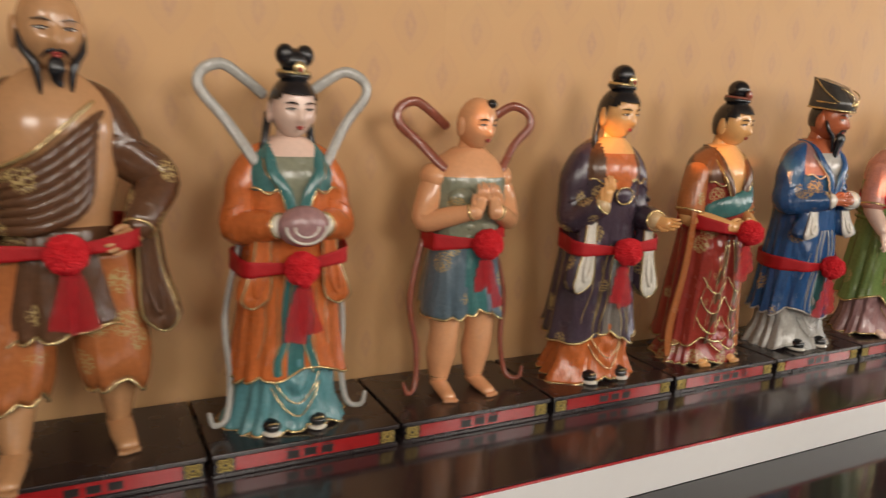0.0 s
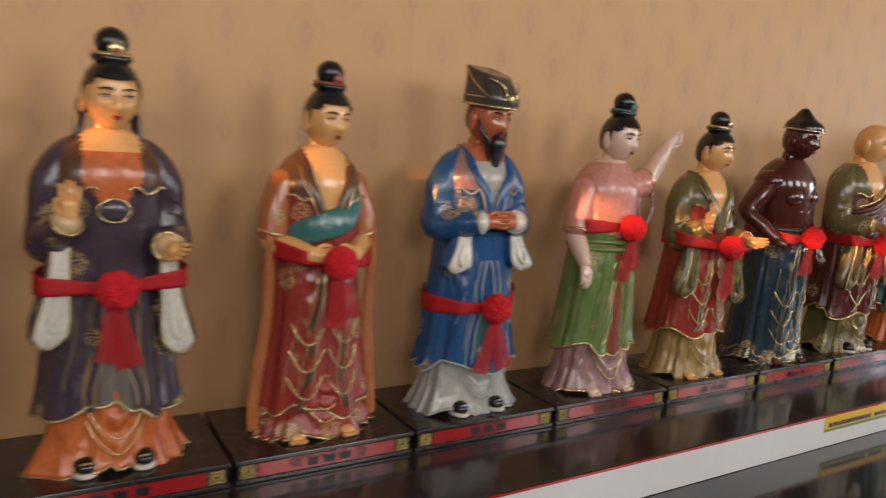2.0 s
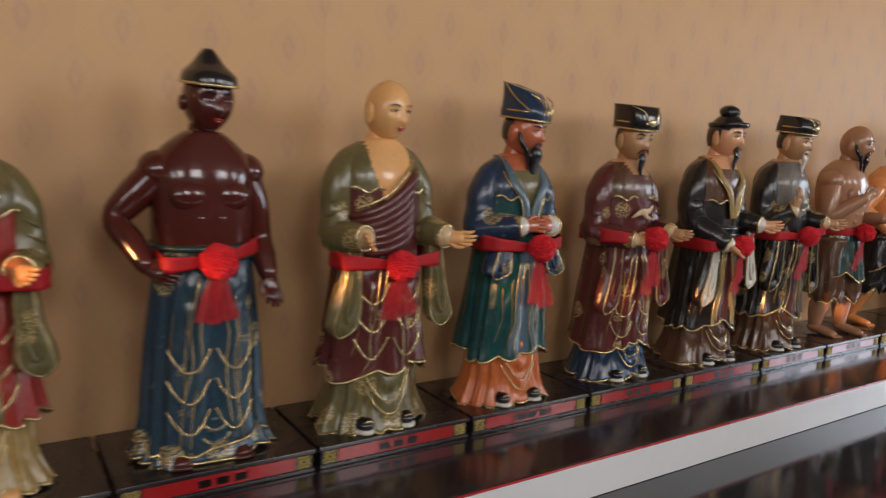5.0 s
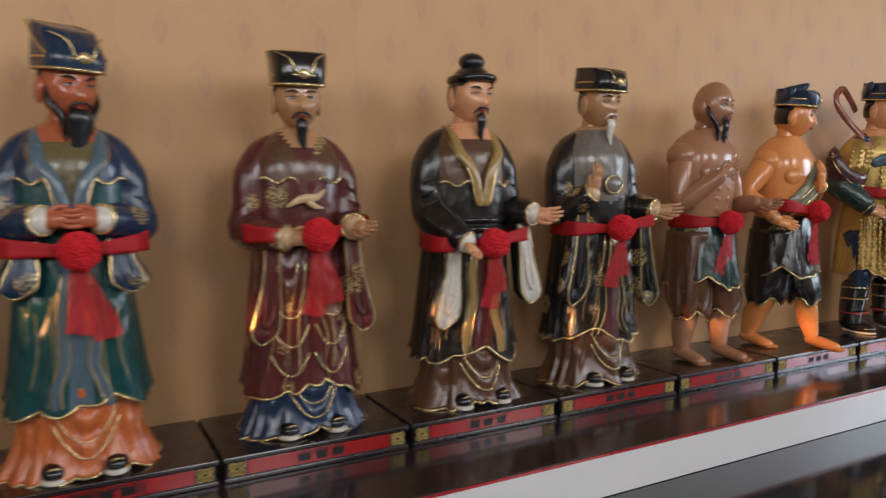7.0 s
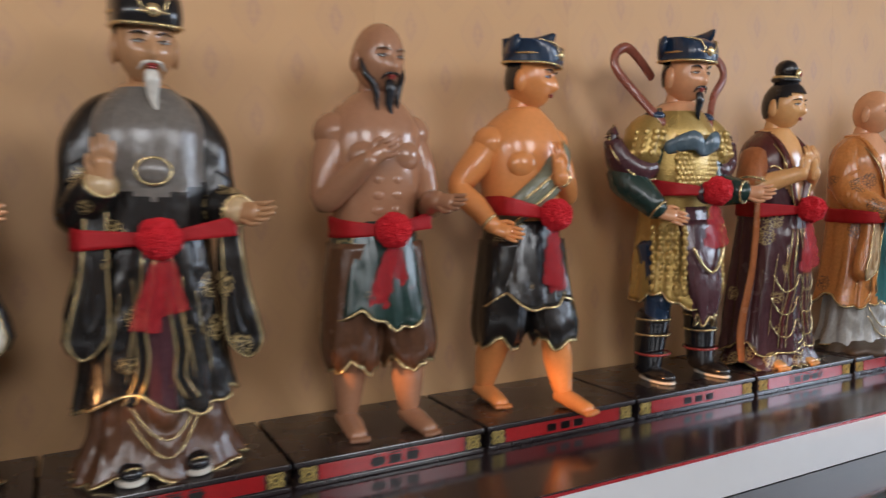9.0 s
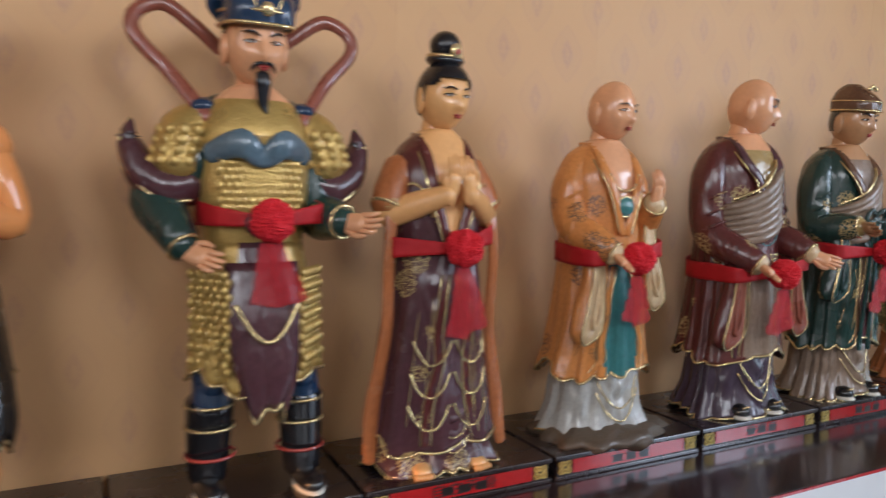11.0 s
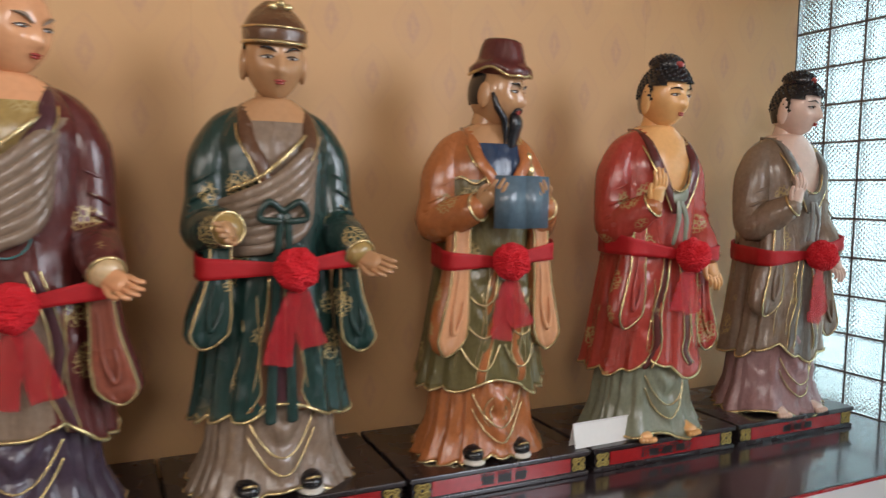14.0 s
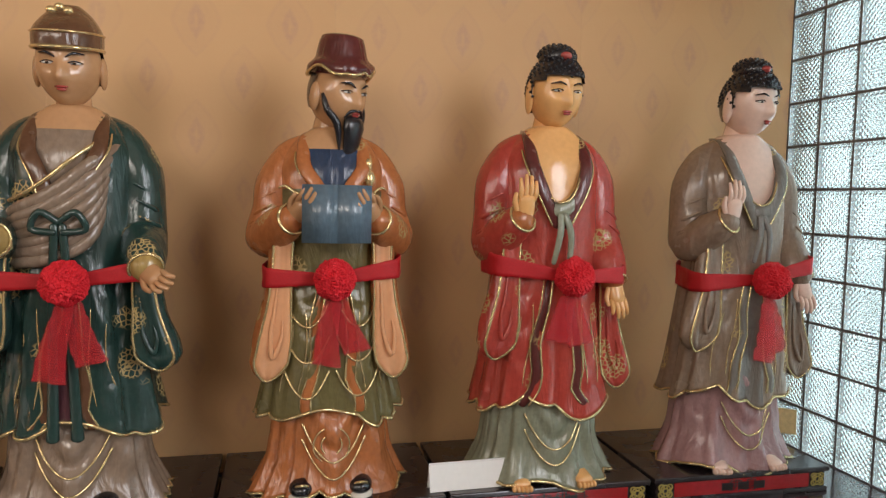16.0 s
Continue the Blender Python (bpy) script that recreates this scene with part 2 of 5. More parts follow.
def block_glass():
    """Pressed glass with a fine diamond relief, its shading tinted into the colour."""
    m = bpy.data.materials.new("block_glass")
    m.use_nodes = True
    n, l = m.node_tree.nodes, m.node_tree.links
    b = n["Principled BSDF"]
    b.inputs["Transmission Weight"].default_value = 1.0
    b.inputs["Roughness"].default_value = 0.12
    b.inputs["IOR"].default_value = 1.45
    tc = n.new("ShaderNodeTexCoord")
    bumps = None
    for turn in (45, -45):
        mp = n.new("ShaderNodeMapping")
        mp.inputs["Rotation"].default_value = (radians(turn), 0, 0)
        wv = n.new("ShaderNodeTexWave")
        wv.bands_direction = "Y"
        wv.inputs["Scale"].default_value = 17.0
        l.new(tc.outputs["Object"], mp.inputs["Vector"])
        l.new(mp.outputs[0], wv.inputs["Vector"])
        if bumps is None:
            bumps = wv.outputs["Fac"]
        else:
            add = n.new("ShaderNodeMath")
            add.operation = "MULTIPLY"
            l.new(bumps, add.inputs[0])
            l.new(wv.outputs["Fac"], add.inputs[1])
            bumps = add.outputs[0]
    # relief hollows coloured darker and peaks paler, in place of refracted light
    relief_shade = n.new("ShaderNodeMix")
    relief_shade.data_type = "RGBA"
    relief_shade.inputs["A"].default_value, relief_shade.inputs["B"].default_value = (0.36, 0.50, 0.52, 1), (0.74, 0.86, 0.87, 1)
    l.new(bumps, relief_shade.inputs["Factor"])
    l.new(relief_shade.outputs["Result"], b.inputs["Base Color"])
    bp = n.new("ShaderNodeBump")
    bp.inputs["Strength"].default_value, bp.inputs["Distance"].default_value = 1.0, 0.012
    l.new(bumps, bp.inputs["Height"])
    l.new(bp.outputs[0], b.inputs["Normal"])
    MATS["block_glass"] = m


block_glass()

# ---- mesh helpers ----


def mesh_of(name, verts, faces, mats, index=None, smooth=False):
    me = bpy.data.meshes.new(name)
    me.from_pydata([tuple(v) for v in verts], [], faces)
    for k in mats:
        me.materials.append(MATS[k])
    if index is not None:
        me.polygons.foreach_set("material_index", index)
    if smooth:
        me.polygons.foreach_set("use_smooth", [True] * len(me.polygons))
    me.update()
    return me


def box_bm(x0, y0, z0, x1, y1, z1, bevel=0.0, segments=2):
    bm = bmesh.new()
    bmesh.ops.create_cube(bm, size=1.0)
    for v in bm.verts:
        v.co = Vector(((x0, x1)[v.co.x > 0], (y0, y1)[v.co.y > 0], (z0, z1)[v.co.z > 0]))
    if bevel:
        bmesh.ops.bevel(bm, geom=bm.edges[:], offset=bevel, segments=segments, affect="EDGES", profile=0.5)
    return bm


def part(name, bm, material, parent=None, label="", smooth=False):
    me = bpy.data.meshes.new(name)
    bm.to_mesh(me)
    bm.free()
    me.materials.append(MATS[material])
    if smooth:
        me.polygons.foreach_set("use_smooth", [True] * len(me.polygons))
    ob = new(name, me)
    if parent:
        ob.parent = parent
    if label:
        tagged(ob, label)
    return ob


def piece(name, me, parent, loc):
    ob = new(name, me)
    ob.parent = parent
    ob.location = loc
    return ob


# ---- the hall: floor, platform, walls ----
floor = part("floor", box_bm(LEFT_X, FRONT_Y - 1.5, -0.2, END_X, 2.1, 0.0), "floor_stone")
tagged(floor, "dark polished stone floor mirroring the platform", "floor", kind="structure")
PLAT = 0.19
platform = part("platform", box_bm(LEFT_X, 2.108, 0.0, END_X, WALL_Y, PLAT - 0.016), "plaster")
tagged(platform, "long low platform along the wall carrying the plinths", "platform", kind="structure")
part("platform_top", box_bm(LEFT_X, 2.1, PLAT - 0.014, END_X, WALL_Y, PLAT, 0.003), "granite", platform, "dark brown polished granite slab")
part("edge_strip", box_bm(LEFT_X, 2.094, PLAT - 0.015, END_X, 2.0985, PLAT - 0.004, 0.001), "red_edging", platform, "thin red edging strip")
part("riser_board", box_bm(LEFT_X, 2.096, 0.003, END_X, 2.106, PLAT - 0.0165, 0.001), "white_board", platform, "white painted riser board")

ceiling = part("ceiling", box_bm(LEFT_X - 0.2, FRONT_Y - 0.3, TOP, END_X + 0.2, WALL_Y + 0.2, TOP + 0.15), "plaster")
tagged(ceiling, "plain pale plastered ceiling", "ceiling", kind="structure")

wall_back = part("wall_back", box_bm(LEFT_X - 0.2, WALL_Y + 0.003, -0.2, END_X + 0.2, WALL_Y + 0.2, TOP), "plaster")
tagged(wall_back, "back wall covered with faded golden damask wallpaper", "wall", kind="structure")
STRIP = 1.06
strip_me = None
for k in range(23):
    x0 = END_X - STRIP * (k + 1)
    if strip_me is None:
        bm = box_bm(0.0003, -0.0015, PLAT, STRIP - 0.0003, 0.0015, TOP)
        strip_me = bpy.data.meshes.new("wallpaper_strip")
        bm.to_mesh(strip_me)
        bm.free()
        strip_me.materials.append(MATS["wallpaper"])
    piece("wallpaper_strip", strip_me, wall_back, (x0, WALL_Y, 0))

# front wall with a row of open windows to the daylight
wall_front = new("wall_front")
tagged(wall_front, "plain plastered wall with a row of open windows", "wall", kind="structure")
edges = [LEFT_X] + [v for d in WIN_X for v in (d - WIN_W / 2, d + WIN_W / 2)] + [END_X]
for a, c in zip(edges[::2], edges[1::2]):
    part("pier", box_bm(a, FRONT_Y - 0.2, 0, c, FRONT_Y, TOP), "plaster", wall_front)
for d in WIN_X:
    part("lintel", box_bm(d - WIN_W / 2, FRONT_Y - 0.2, WIN_Z1, d + WIN_W / 2, FRONT_Y, TOP), "plaster", wall_front)
    part("sill_wall", box_bm(d - WIN_W / 2, FRONT_Y - 0.2, 0, d + WIN_W / 2, FRONT_Y, WIN_Z0), "plaster", wall_front)

# left end wall with a narrow slot that lets the low sun in
SLOT_Y0, SLOT_Y1, SLOT_Z0, SLOT_Z1 = -1.9, 1.3, 2.29, 2.45
wall_left = new("wall_left")
tagged(wall_left, "plain plastered end wall with a high narrow slot window", "wall", kind="structure")
part("wall_panel", box_bm(LEFT_X - 0.2, FRONT_Y - 0.2, 0, LEFT_X, WALL_Y, SLOT_Z0), "plaster", wall_left)
part("wall_panel", box_bm(LEFT_X - 0.2, FRONT_Y - 0.2, SLOT_Z1, LEFT_X, WALL_Y, TOP), "plaster", wall_left)
part("wall_panel", box_bm(LEFT_X - 0.2, FRONT_Y - 0.2, SLOT_Z0, LEFT_X, SLOT_Y0, SLOT_Z1), "plaster", wall_left)
part("wall_panel", box_bm(LEFT_X - 0.2, SLOT_Y1, SLOT_Z0, LEFT_X, WALL_Y, SLOT_Z1), "plaster", wall_left)

# right end wall: glass blocks in grey joints
BLOCK, COLS, ROWS_N = 0.2, 12, 11
GLASS_Y0 = WALL_Y - BLOCK * COLS
# opening added in the unseen stretch of the end wall for the fill lamp
FILL_OPENING = (-3.1, -0.1, 1.5, 3.9)
wall_right = part("wall_right", box_bm(END_X, FILL_OPENING[1], -0.2, END_X + 0.2, GLASS_Y0, TOP), "plaster")
part("wall_panel", box_bm(END_X, FRONT_Y - 0.2, -0.2, END_X + 0.2, FILL_OPENING[0], TOP), "plaster", wall_right)
part("wall_panel", box_bm(END_X, FILL_OPENING[0], -0.2, END_X + 0.2, FILL_OPENING[1], FILL_OPENING[2]), "plaster", wall_right)
part("wall_panel", box_bm(END_X, FILL_OPENING[0], FILL_OPENING[3], END_X + 0.2, FILL_OPENING[1], TOP), "plaster", wall_right)
tagged(wall_right, "plastered end wall with an added unseen light opening beside glass blocks", "wall", kind="structure")
part("wall_panel", box_bm(END_X, GLASS_Y0, -0.2, END_X + 0.2, WALL_Y, PLAT - 0.005), "plaster", wall_right)
part("wall_panel", box_bm(END_X, GLASS_Y0, PLAT + BLOCK * ROWS_N, END_X + 0.2, WALL_Y, TOP), "plaster", wall_right)
part("beam", box_bm(END_X - 0.25, GLASS_Y0 - 0.3, 2.48, END_X - 0.002, WALL_Y - 0.004, TOP - 0.004, 0.004), "plaster_rose", wall_right, "rose-brown painted beam above the glass blocks")
part("beam_moulding", box_bm(END_X - 0.262, GLASS_Y0 - 0.3, 2.462, END_X - 0.004, WALL_Y - 0.005, 2.479, 0.003), "plaster", wall_right, "pale moulding along the beam")
window_1 = new("window_1")
tagged(window_1, "glass block window with grey joints, lit by daylight", "window", kind="structure")
for c in range(COLS + 1):
    y = WALL_Y - BLOCK * c
    part("joint", box_bm(END_X + 0.004, y - 0.005, PLAT, END_X + 0.078, y + 0.005, PLAT + BLOCK * ROWS_N), "grout", window_1)
for r in range(ROWS_N + 1):
    z = PLAT + BLOCK * r
    part("joint", box_bm(END_X + 0.005, GLASS_Y0, z - 0.005, END_X + 0.077, WALL_Y, z + 0.005), "grout", window_1)
bm = box_bm(0, 0.0055, 0.0055, 0.08, BLOCK - 0.0055, BLOCK - 0.0055, 0.009, 2)
block_me = bpy.data.meshes.new("glass_block")
bm.to_mesh(block_me)
bm.free()
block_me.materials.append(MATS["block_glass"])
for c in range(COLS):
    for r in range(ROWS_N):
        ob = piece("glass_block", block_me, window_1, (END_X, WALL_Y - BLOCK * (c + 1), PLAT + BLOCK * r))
        ob.visible_shadow = False

ground = part("ground", box_bm(-300, -300, -0.6, 300, 300, -0.21), "plaster")
tagged(ground, "bare pale ground outside the hall", "ground", kind="structure")

# ---- plinths ----
PITCH, X0, PL_Y0, PL_Y1, PL_H = 0.781, 0.048, 2.55, 3.10, 0.10



def text_mesh(words, size):
    cu = bpy.data.curves.new("writing", "FONT")
    cu.body, cu.size, cu.extrude, cu.align_x, cu.align_y = words, size, 0.0008, "CENTER", "CENTER"
    tmp = new("writing", cu)
    bpy.context.view_layer.update()
    me = bpy.data.meshes.new_from_object(tmp.evaluated_get(bpy.context.evaluated_depsgraph_get()))
    bpy.data.objects.remove(tmp)
    bpy.data.curves.remove(cu)
    return me


def ornament_bm():
    """A pierced square scroll of coiled rings."""
    bm = bmesh.new()
    for cx, cz, r in ((0, 0, 0.022), (-0.017, 0.014, 0.011), (0.017, 0.014, 0.011), (-0.017, -0.014, 0.011), (0.017, -0.014, 0.011), (0, 0, 0.010)):
        N, M, t = 16, 5, 0.0032
        ring = [[bm.verts.new((cx + (r + t * math.cos(b)) * math.cos(a), -0.002 + t * math.sin(b), cz + (r + t * math.cos(b)) * math.sin(a)))
                 for b in (2 * math.pi * j / M for j in range(M))] for a in (2 * math.pi * i / N for i in range(N))]
        for i in range(N):
            for j in range(M):
                bm.faces.new((ring[i][j], ring[(i + 1) % N][j], ring[(i + 1) % N][(j + 1) % M], ring[i][(j + 1) % M]))
    return bm


def make_plinth():
    w, d = 0.765, PL_Y1 - PL_Y0
    root = new("plinth")
    part("body", box_bm(-w / 2 + 0.014, 0.012, 0.016, w / 2 - 0.014, d - 0.012, PL_H - 0.02), "lacquer_black", root)
    part("top_slab", box_bm(-w / 2, 0, PL_H - 0.021, w / 2, d, PL_H, 0.005), "lacquer_black", root)
    part("base_slab", box_bm(-w / 2 + 0.004, 0.003, 0, w / 2 - 0.004, d - 0.003, 0.018, 0.004), "lacquer_black", root)
    part("name_plate", box_bm(-w / 2 + 0.088, 0.008, 0.021, w / 2 - 0.088, 0.0125, PL_H - 0.024, 0.001), "lacquer_red", root, "red lacquered name plate")
    for s in (-1, 1):
        o = part("corner_ornament", ornament_bm(), "gilt_ornament", root, "gilt scroll ornament", True)
        o.location = (s * (w / 2 - 0.05), 0.0095, PL_H / 2 - 0.001)
    return root


NAMES = {1: "童女身", 2: "童男身", 3: "婦女身", 4: "宰官婦女身", 5: "優婆塞", 6: "優婆夷身", 7: "比丘尼身", 9: "比丘身", 10: "婆羅門身", 11: "宰官身", 12: "居士身", 13: "長者身", 14: "小王身",
         17: "自在天身", 18: "大自在", 19: "帝釋身", 20: "梵王身", 21: "聲聞身", 22: "辟支佛身", 23: "佛身"}
first = make_plinth()
tagged(first, "low black lacquered plinth with red name plate and gilt corners", "plinth", "plinths in the row")
plinths = []
for i in range(24):
    p = first if i == 0 else copy_thing(first, Matrix.Identity(4))
    p.matrix_basis = pose(X0 + PITCH * i, PL_Y0, PLAT)
    plinths.append(p)
    plate = [c for c in p.children if c.name.startswith("name_plate")][0]
    word = NAMES.get(i, "")
    if word:
        me = text_mesh(word, 0.052)
        me.materials.append(MATS["ink"])
        o = new("lettering", me)
        o.parent = plate
        o.matrix_basis = pose(0, 0.0075, PL_H / 2 - 0.002, 90, 0, 0) @ Matrix.Diagonal((1.35, 1, 1, 1))
    else:
        for k in (-1, 0, 1):
            o = part("lettering", box_bm(k * 0.07 - 0.024, 0.0068, PL_H / 2 - 0.018, k * 0.07 + 0.024, 0.0079, PL_H / 2 + 0.012), "ink", plate)

# ---- statues ----


class Sculpt:
    """Collects lofts, tubes and blobs into one mesh."""

    def __init__(self):
        self.v, self.f, self.m, self.names = [], [], [], []

    def mat(self, name):
        if name not in self.names:
            self.names.append(name)
        return self.names.index(name)

    def grid(self, P, mat, wrap=True, cap0=False, cap1=False, matfn=None, keep=None):
        R, N = P.shape[:2]
        base = len(self.v)
        self.v.extend(P.reshape(-1, 3).tolist())
        mi = self.mat(mat) if isinstance(mat, str) else 0
        for r in range(R - 1):
            for c in range(N if wrap else N - 1):
                c2 = (c + 1) % N
                mid = (P[r, c] + P[r, c2] + P[r + 1, c] + P[r + 1, c2]) / 4 if (matfn or keep) else None
                if keep and not keep(mid):
                    continue
                self.f.append((base + r * N + c, base + r * N + c2, base + (r + 1) * N + c2, base + (r + 1) * N + c))
                self.m.append(self.mat(matfn(mid)) if matfn else mi)
        for flag, r in ((cap0, 0), (cap1, R - 1)):
            if flag:
                ring = [base + r * N + c for c in range(N)]
                self.f.append(tuple(ring[::-1] if r == 0 else ring))
                self.m.append(self.mat(matfn(P[r].mean(0))) if matfn else mi)

    def loft(self, secs, mat, folds=0.0, nf=11, rings=26, N=72, phase=0.0, matfn=None, hem=0.0, trim=None, power=2.3, lip=0.02, seed=0.0, swags=()):
        """secs: (z, rx, ry, cx, cy) from the bottom up. folds deepen towards the hem, which waves by hem.
        swags: (cx, half width, top, bottom, count, depth), hanging folds on the front."""
        s = np.array(secs, float)
        t = np.linspace(0, 1, rings)
        zt = np.linspace(s[0, 0], s[-1, 0], rings)
        cols = [np.interp(zt, s[:, 0], s[:, k]) for k in range(1, 5)]
        ker = np.array([1, 2, 3, 2, 1]) / 9
        cols = [np.concatenate((c[:2], np.convolve(c, ker, "valid"), c[-2:])) for c in cols]
        th = np.linspace(0, 2 * np.pi, N, endpoint=False)
        P = np.zeros((rings, N, 3))
        rnd = np.random.RandomState(int(seed * 10) + nf)
        waves = [(k, rnd.uniform(0.1, 0.34), rnd.uniform(0, 6.3), rnd.uniform(-2.2, 2.2)) for k in (3, 4, 5, 6, 7, 9, 11, 14)]
        for r in range(rings):
            c, sn = np.cos(th), np.sin(th)
            se = (np.abs(c) ** power + np.abs(sn) ** power) ** (-1 / power)
            down = (1 - t[r]) ** 0.8
            warp = th + 0.30 * np.sin(2 * th + waves[0][2]) + 0.16 * np.sin(3 * th + waves[1][2])
            pipe = np.abs(np.cos((nf // 2 + 1) * warp + waves[2][3] * 0.5 * t[r] + phase)) - 0.64
            fine = np.abs(np.cos((nf + 2) * warp + waves[3][3] * t[r] + seed)) - 0.64
            ridge = 1.25 * pipe + 0.55 * fine + 0.6 * sum(a * np.cos(kk * th + p + dr * t[r] * 2) for kk, a, p, dr in waves[:6])
            k = se * (1 + folds * (0.1 + 0.9 * down) * min(1.0, max(0.0, (0.98 - zt[r]) / 0.35)) * ridge)
            P[r, :, 0] = cols[2][r] + cols[0][r] * k * c
            P[r, :, 1] = cols[3][r] + cols[1][r] * k * sn
            P[r, :, 2] = zt[r] - hem * (1 - t[r]) ** 3 * (1.1 * pipe + 1.1 * np.cos(3 * th + seed) + 0.7 * np.cos(5 * th + 2 * seed))
        for cx, hw, z1, z0, count, deep in swags:
            dx = (P[..., 0] - cx) / hw
            v = (P[..., 2] - z0) / (z1 - z0) - 0.7 * dx * dx
            on = (np.abs(dx) < 1) & (v > 0) & (v < 1) & (np.sin(th) < 0)[None, :]
            P[..., 1] -= np.where(on, deep * np.abs(np.sin(np.pi * count * np.clip(v, 0, 1))) ** 0.7 * (1 - np.minimum(1, dx * dx)) * np.sin(np.pi * np.clip(v, 0, 1)) ** 0.4, 0)
        low = P[0].copy()
        if lip:
            inner = P[0].copy()
            ctr = inner.mean(0)
            inner[:, :2] = ctr[:2] + (inner[:, :2] - ctr[:2]) * 0.9
            inner[:, 2] += lip * 0.6
            P = np.concatenate((inner[None], P))
        self.grid(P, mat, matfn=matfn, cap0=True, cap1=True)
        if trim:
            self.tube(list(low) + [low[0], low[1]], 0.0062, trim, n=5, smooth=1)
        return P

    def on_front(self, P, path, rad, mat, off=0.002, flat=None):
        """A thin raised line along (x, z) points on the front of a loft."""
        V = P.reshape(-1, 3)
        V = V[V[:, 1] < 0]
        pts = []
        for x, z in path:
            d = (V[:, 0] - x) ** 2 + (V[:, 2] - z) ** 2
            w = np.exp(-d / 0.00016) + 1e-12
            pts.append((x, float((V[:, 1] * w).sum() / w.sum()) - off, z))
        q = np.array(pts)
        q[1:-1, 1] = np.minimum(q[1:-1, 1], (q[:-2, 1] + 2 * q[1:-1, 1] + q[2:, 1]) / 4)
        pts = q.tolist()
        self.tube(pts, rad, mat, 8 if flat else 6, 2, flat=flat, up=(0, -1, 0) if flat else (0, 0, 1))

    def tube(self, pts, rad, mat, n=10, smooth=4, flat=None, up=(0, 0, 1), round_ends=True):
        """A tube through pts; rad a number or one per point; flat: (width factor across, along 'up')."""
        p = np.array(pts, float)
        r = np.full(len(p), rad) if np.isscalar(rad) else np.array(rad, float)
        if smooth > 1 and len(p) > 2:
            q, rr = [], []
            for i in range(len(p) - 1):
                a, b, c, d = p[max(i - 1, 0)], p[i], p[i + 1], p[min(i + 2, len(p) - 1)]
                for k in range(smooth):
                    u = k / smooth
                    q.append(0.5 * (2 * b + (c - a) * u + (2 * a - 5 * b + 4 * c - d) * u * u + (3 * b - a - 3 * c + d) * u ** 3))
                    rr.append(r[i] + (r[i + 1] - r[i]) * u)
            q.append(p[-1]), rr.append(r[-1])
            p, r = np.array(q), np.array(rr)
        if round_ends:
            d0, d1 = p[0] - p[1], p[-1] - p[-2]
            d0, d1 = d0 / (np.linalg.norm(d0) + 1e-9), d1 / (np.linalg.norm(d1) + 1e-9)
            p = np.concatenate(([p[0] + d0 * r[0] * 0.55], [p[0] + d0 * r[0] * 0.3], p, [p[-1] + d1 * r[-1] * 0.3], [p[-1] + d1 * r[-1] * 0.55]))
            r = np.concatenate(([r[0] * 0.3], [r[0] * 0.78], r, [r[-1] * 0.78], [r[-1] * 0.3]))
        tan = np.gradient(p, axis=0)
        tan /= np.linalg.norm(tan, axis=1)[:, None] + 1e-9
        th = np.linspace(0, 2 * np.pi, n, endpoint=False)
        P = np.zeros((len(p), n, 3))
        ref = np.array(up, float)
        for i in range(len(p)):
            side = np.cross(tan[i], ref)
            ln = np.linalg.norm(side)
            if ln < 0.15:
                side = np.cross(tan[i], np.array((0.0, 1.0, 0.1)))
                ln = np.linalg.norm(side)
            side /= ln
            if flat is None and i:
                side = prev - tan[i] * np.dot(prev, tan[i])
                side /= np.linalg.norm(side) + 1e-9
            prev = side
            nrm = np.cross(side, tan[i])
            fa, fb = flat or (1, 1)
            P[i] = p[i] + r[i] * (fa * np.cos(th)[:, None] * side + fb * np.sin(th)[:, None] * nrm)
        self.grid(P, mat, cap0=True, cap1=True)

    def blob(self, c, r, mat, n=20, m=12, fn=None, keep=None, matfn=None):
        ph = np.linspace(-np.pi / 2 + 0.05, np.pi / 2 - 0.05, m)
        th = np.linspace(0, 2 * np.pi, n, endpoint=False)
        d = np.stack((np.cos(ph)[:, None] * np.cos(th), np.cos(ph)[:, None] * np.sin(th), np.repeat(np.sin(ph)[:, None], n, 1)), -1)
        P = d * np.array(r)
        if fn is not None:
            P = fn(P, d)
        P = P + np.array(c)
        self.grid(P, mat, cap0=keep is None, cap1=keep is None, keep=keep, matfn=matfn)

    def slab(self, c, half, mat, turn=0.0, taper=1.0):
        ct, st = math.cos(turn), math.sin(turn)
        P = np.zeros((2, 4, 3))
        for r, zz in enumerate((-1, 1)):
            for k, (a, b) in enumerate(((-1, -1), (1, -1), (1, 1), (-1, 1))):
                f = taper if r else 1.0
                x, y = a * half[0] * f, b * half[1] * f
                P[r, k] = (c[0] + x * ct - y * st, c[1] + x * st + y * ct, c[2] + zz * half[2])
        self.grid(P, mat, cap0=True, cap1=True)

    def build(self, name):
        return mesh_of(name, self.v, self.f, self.names, self.m, True)


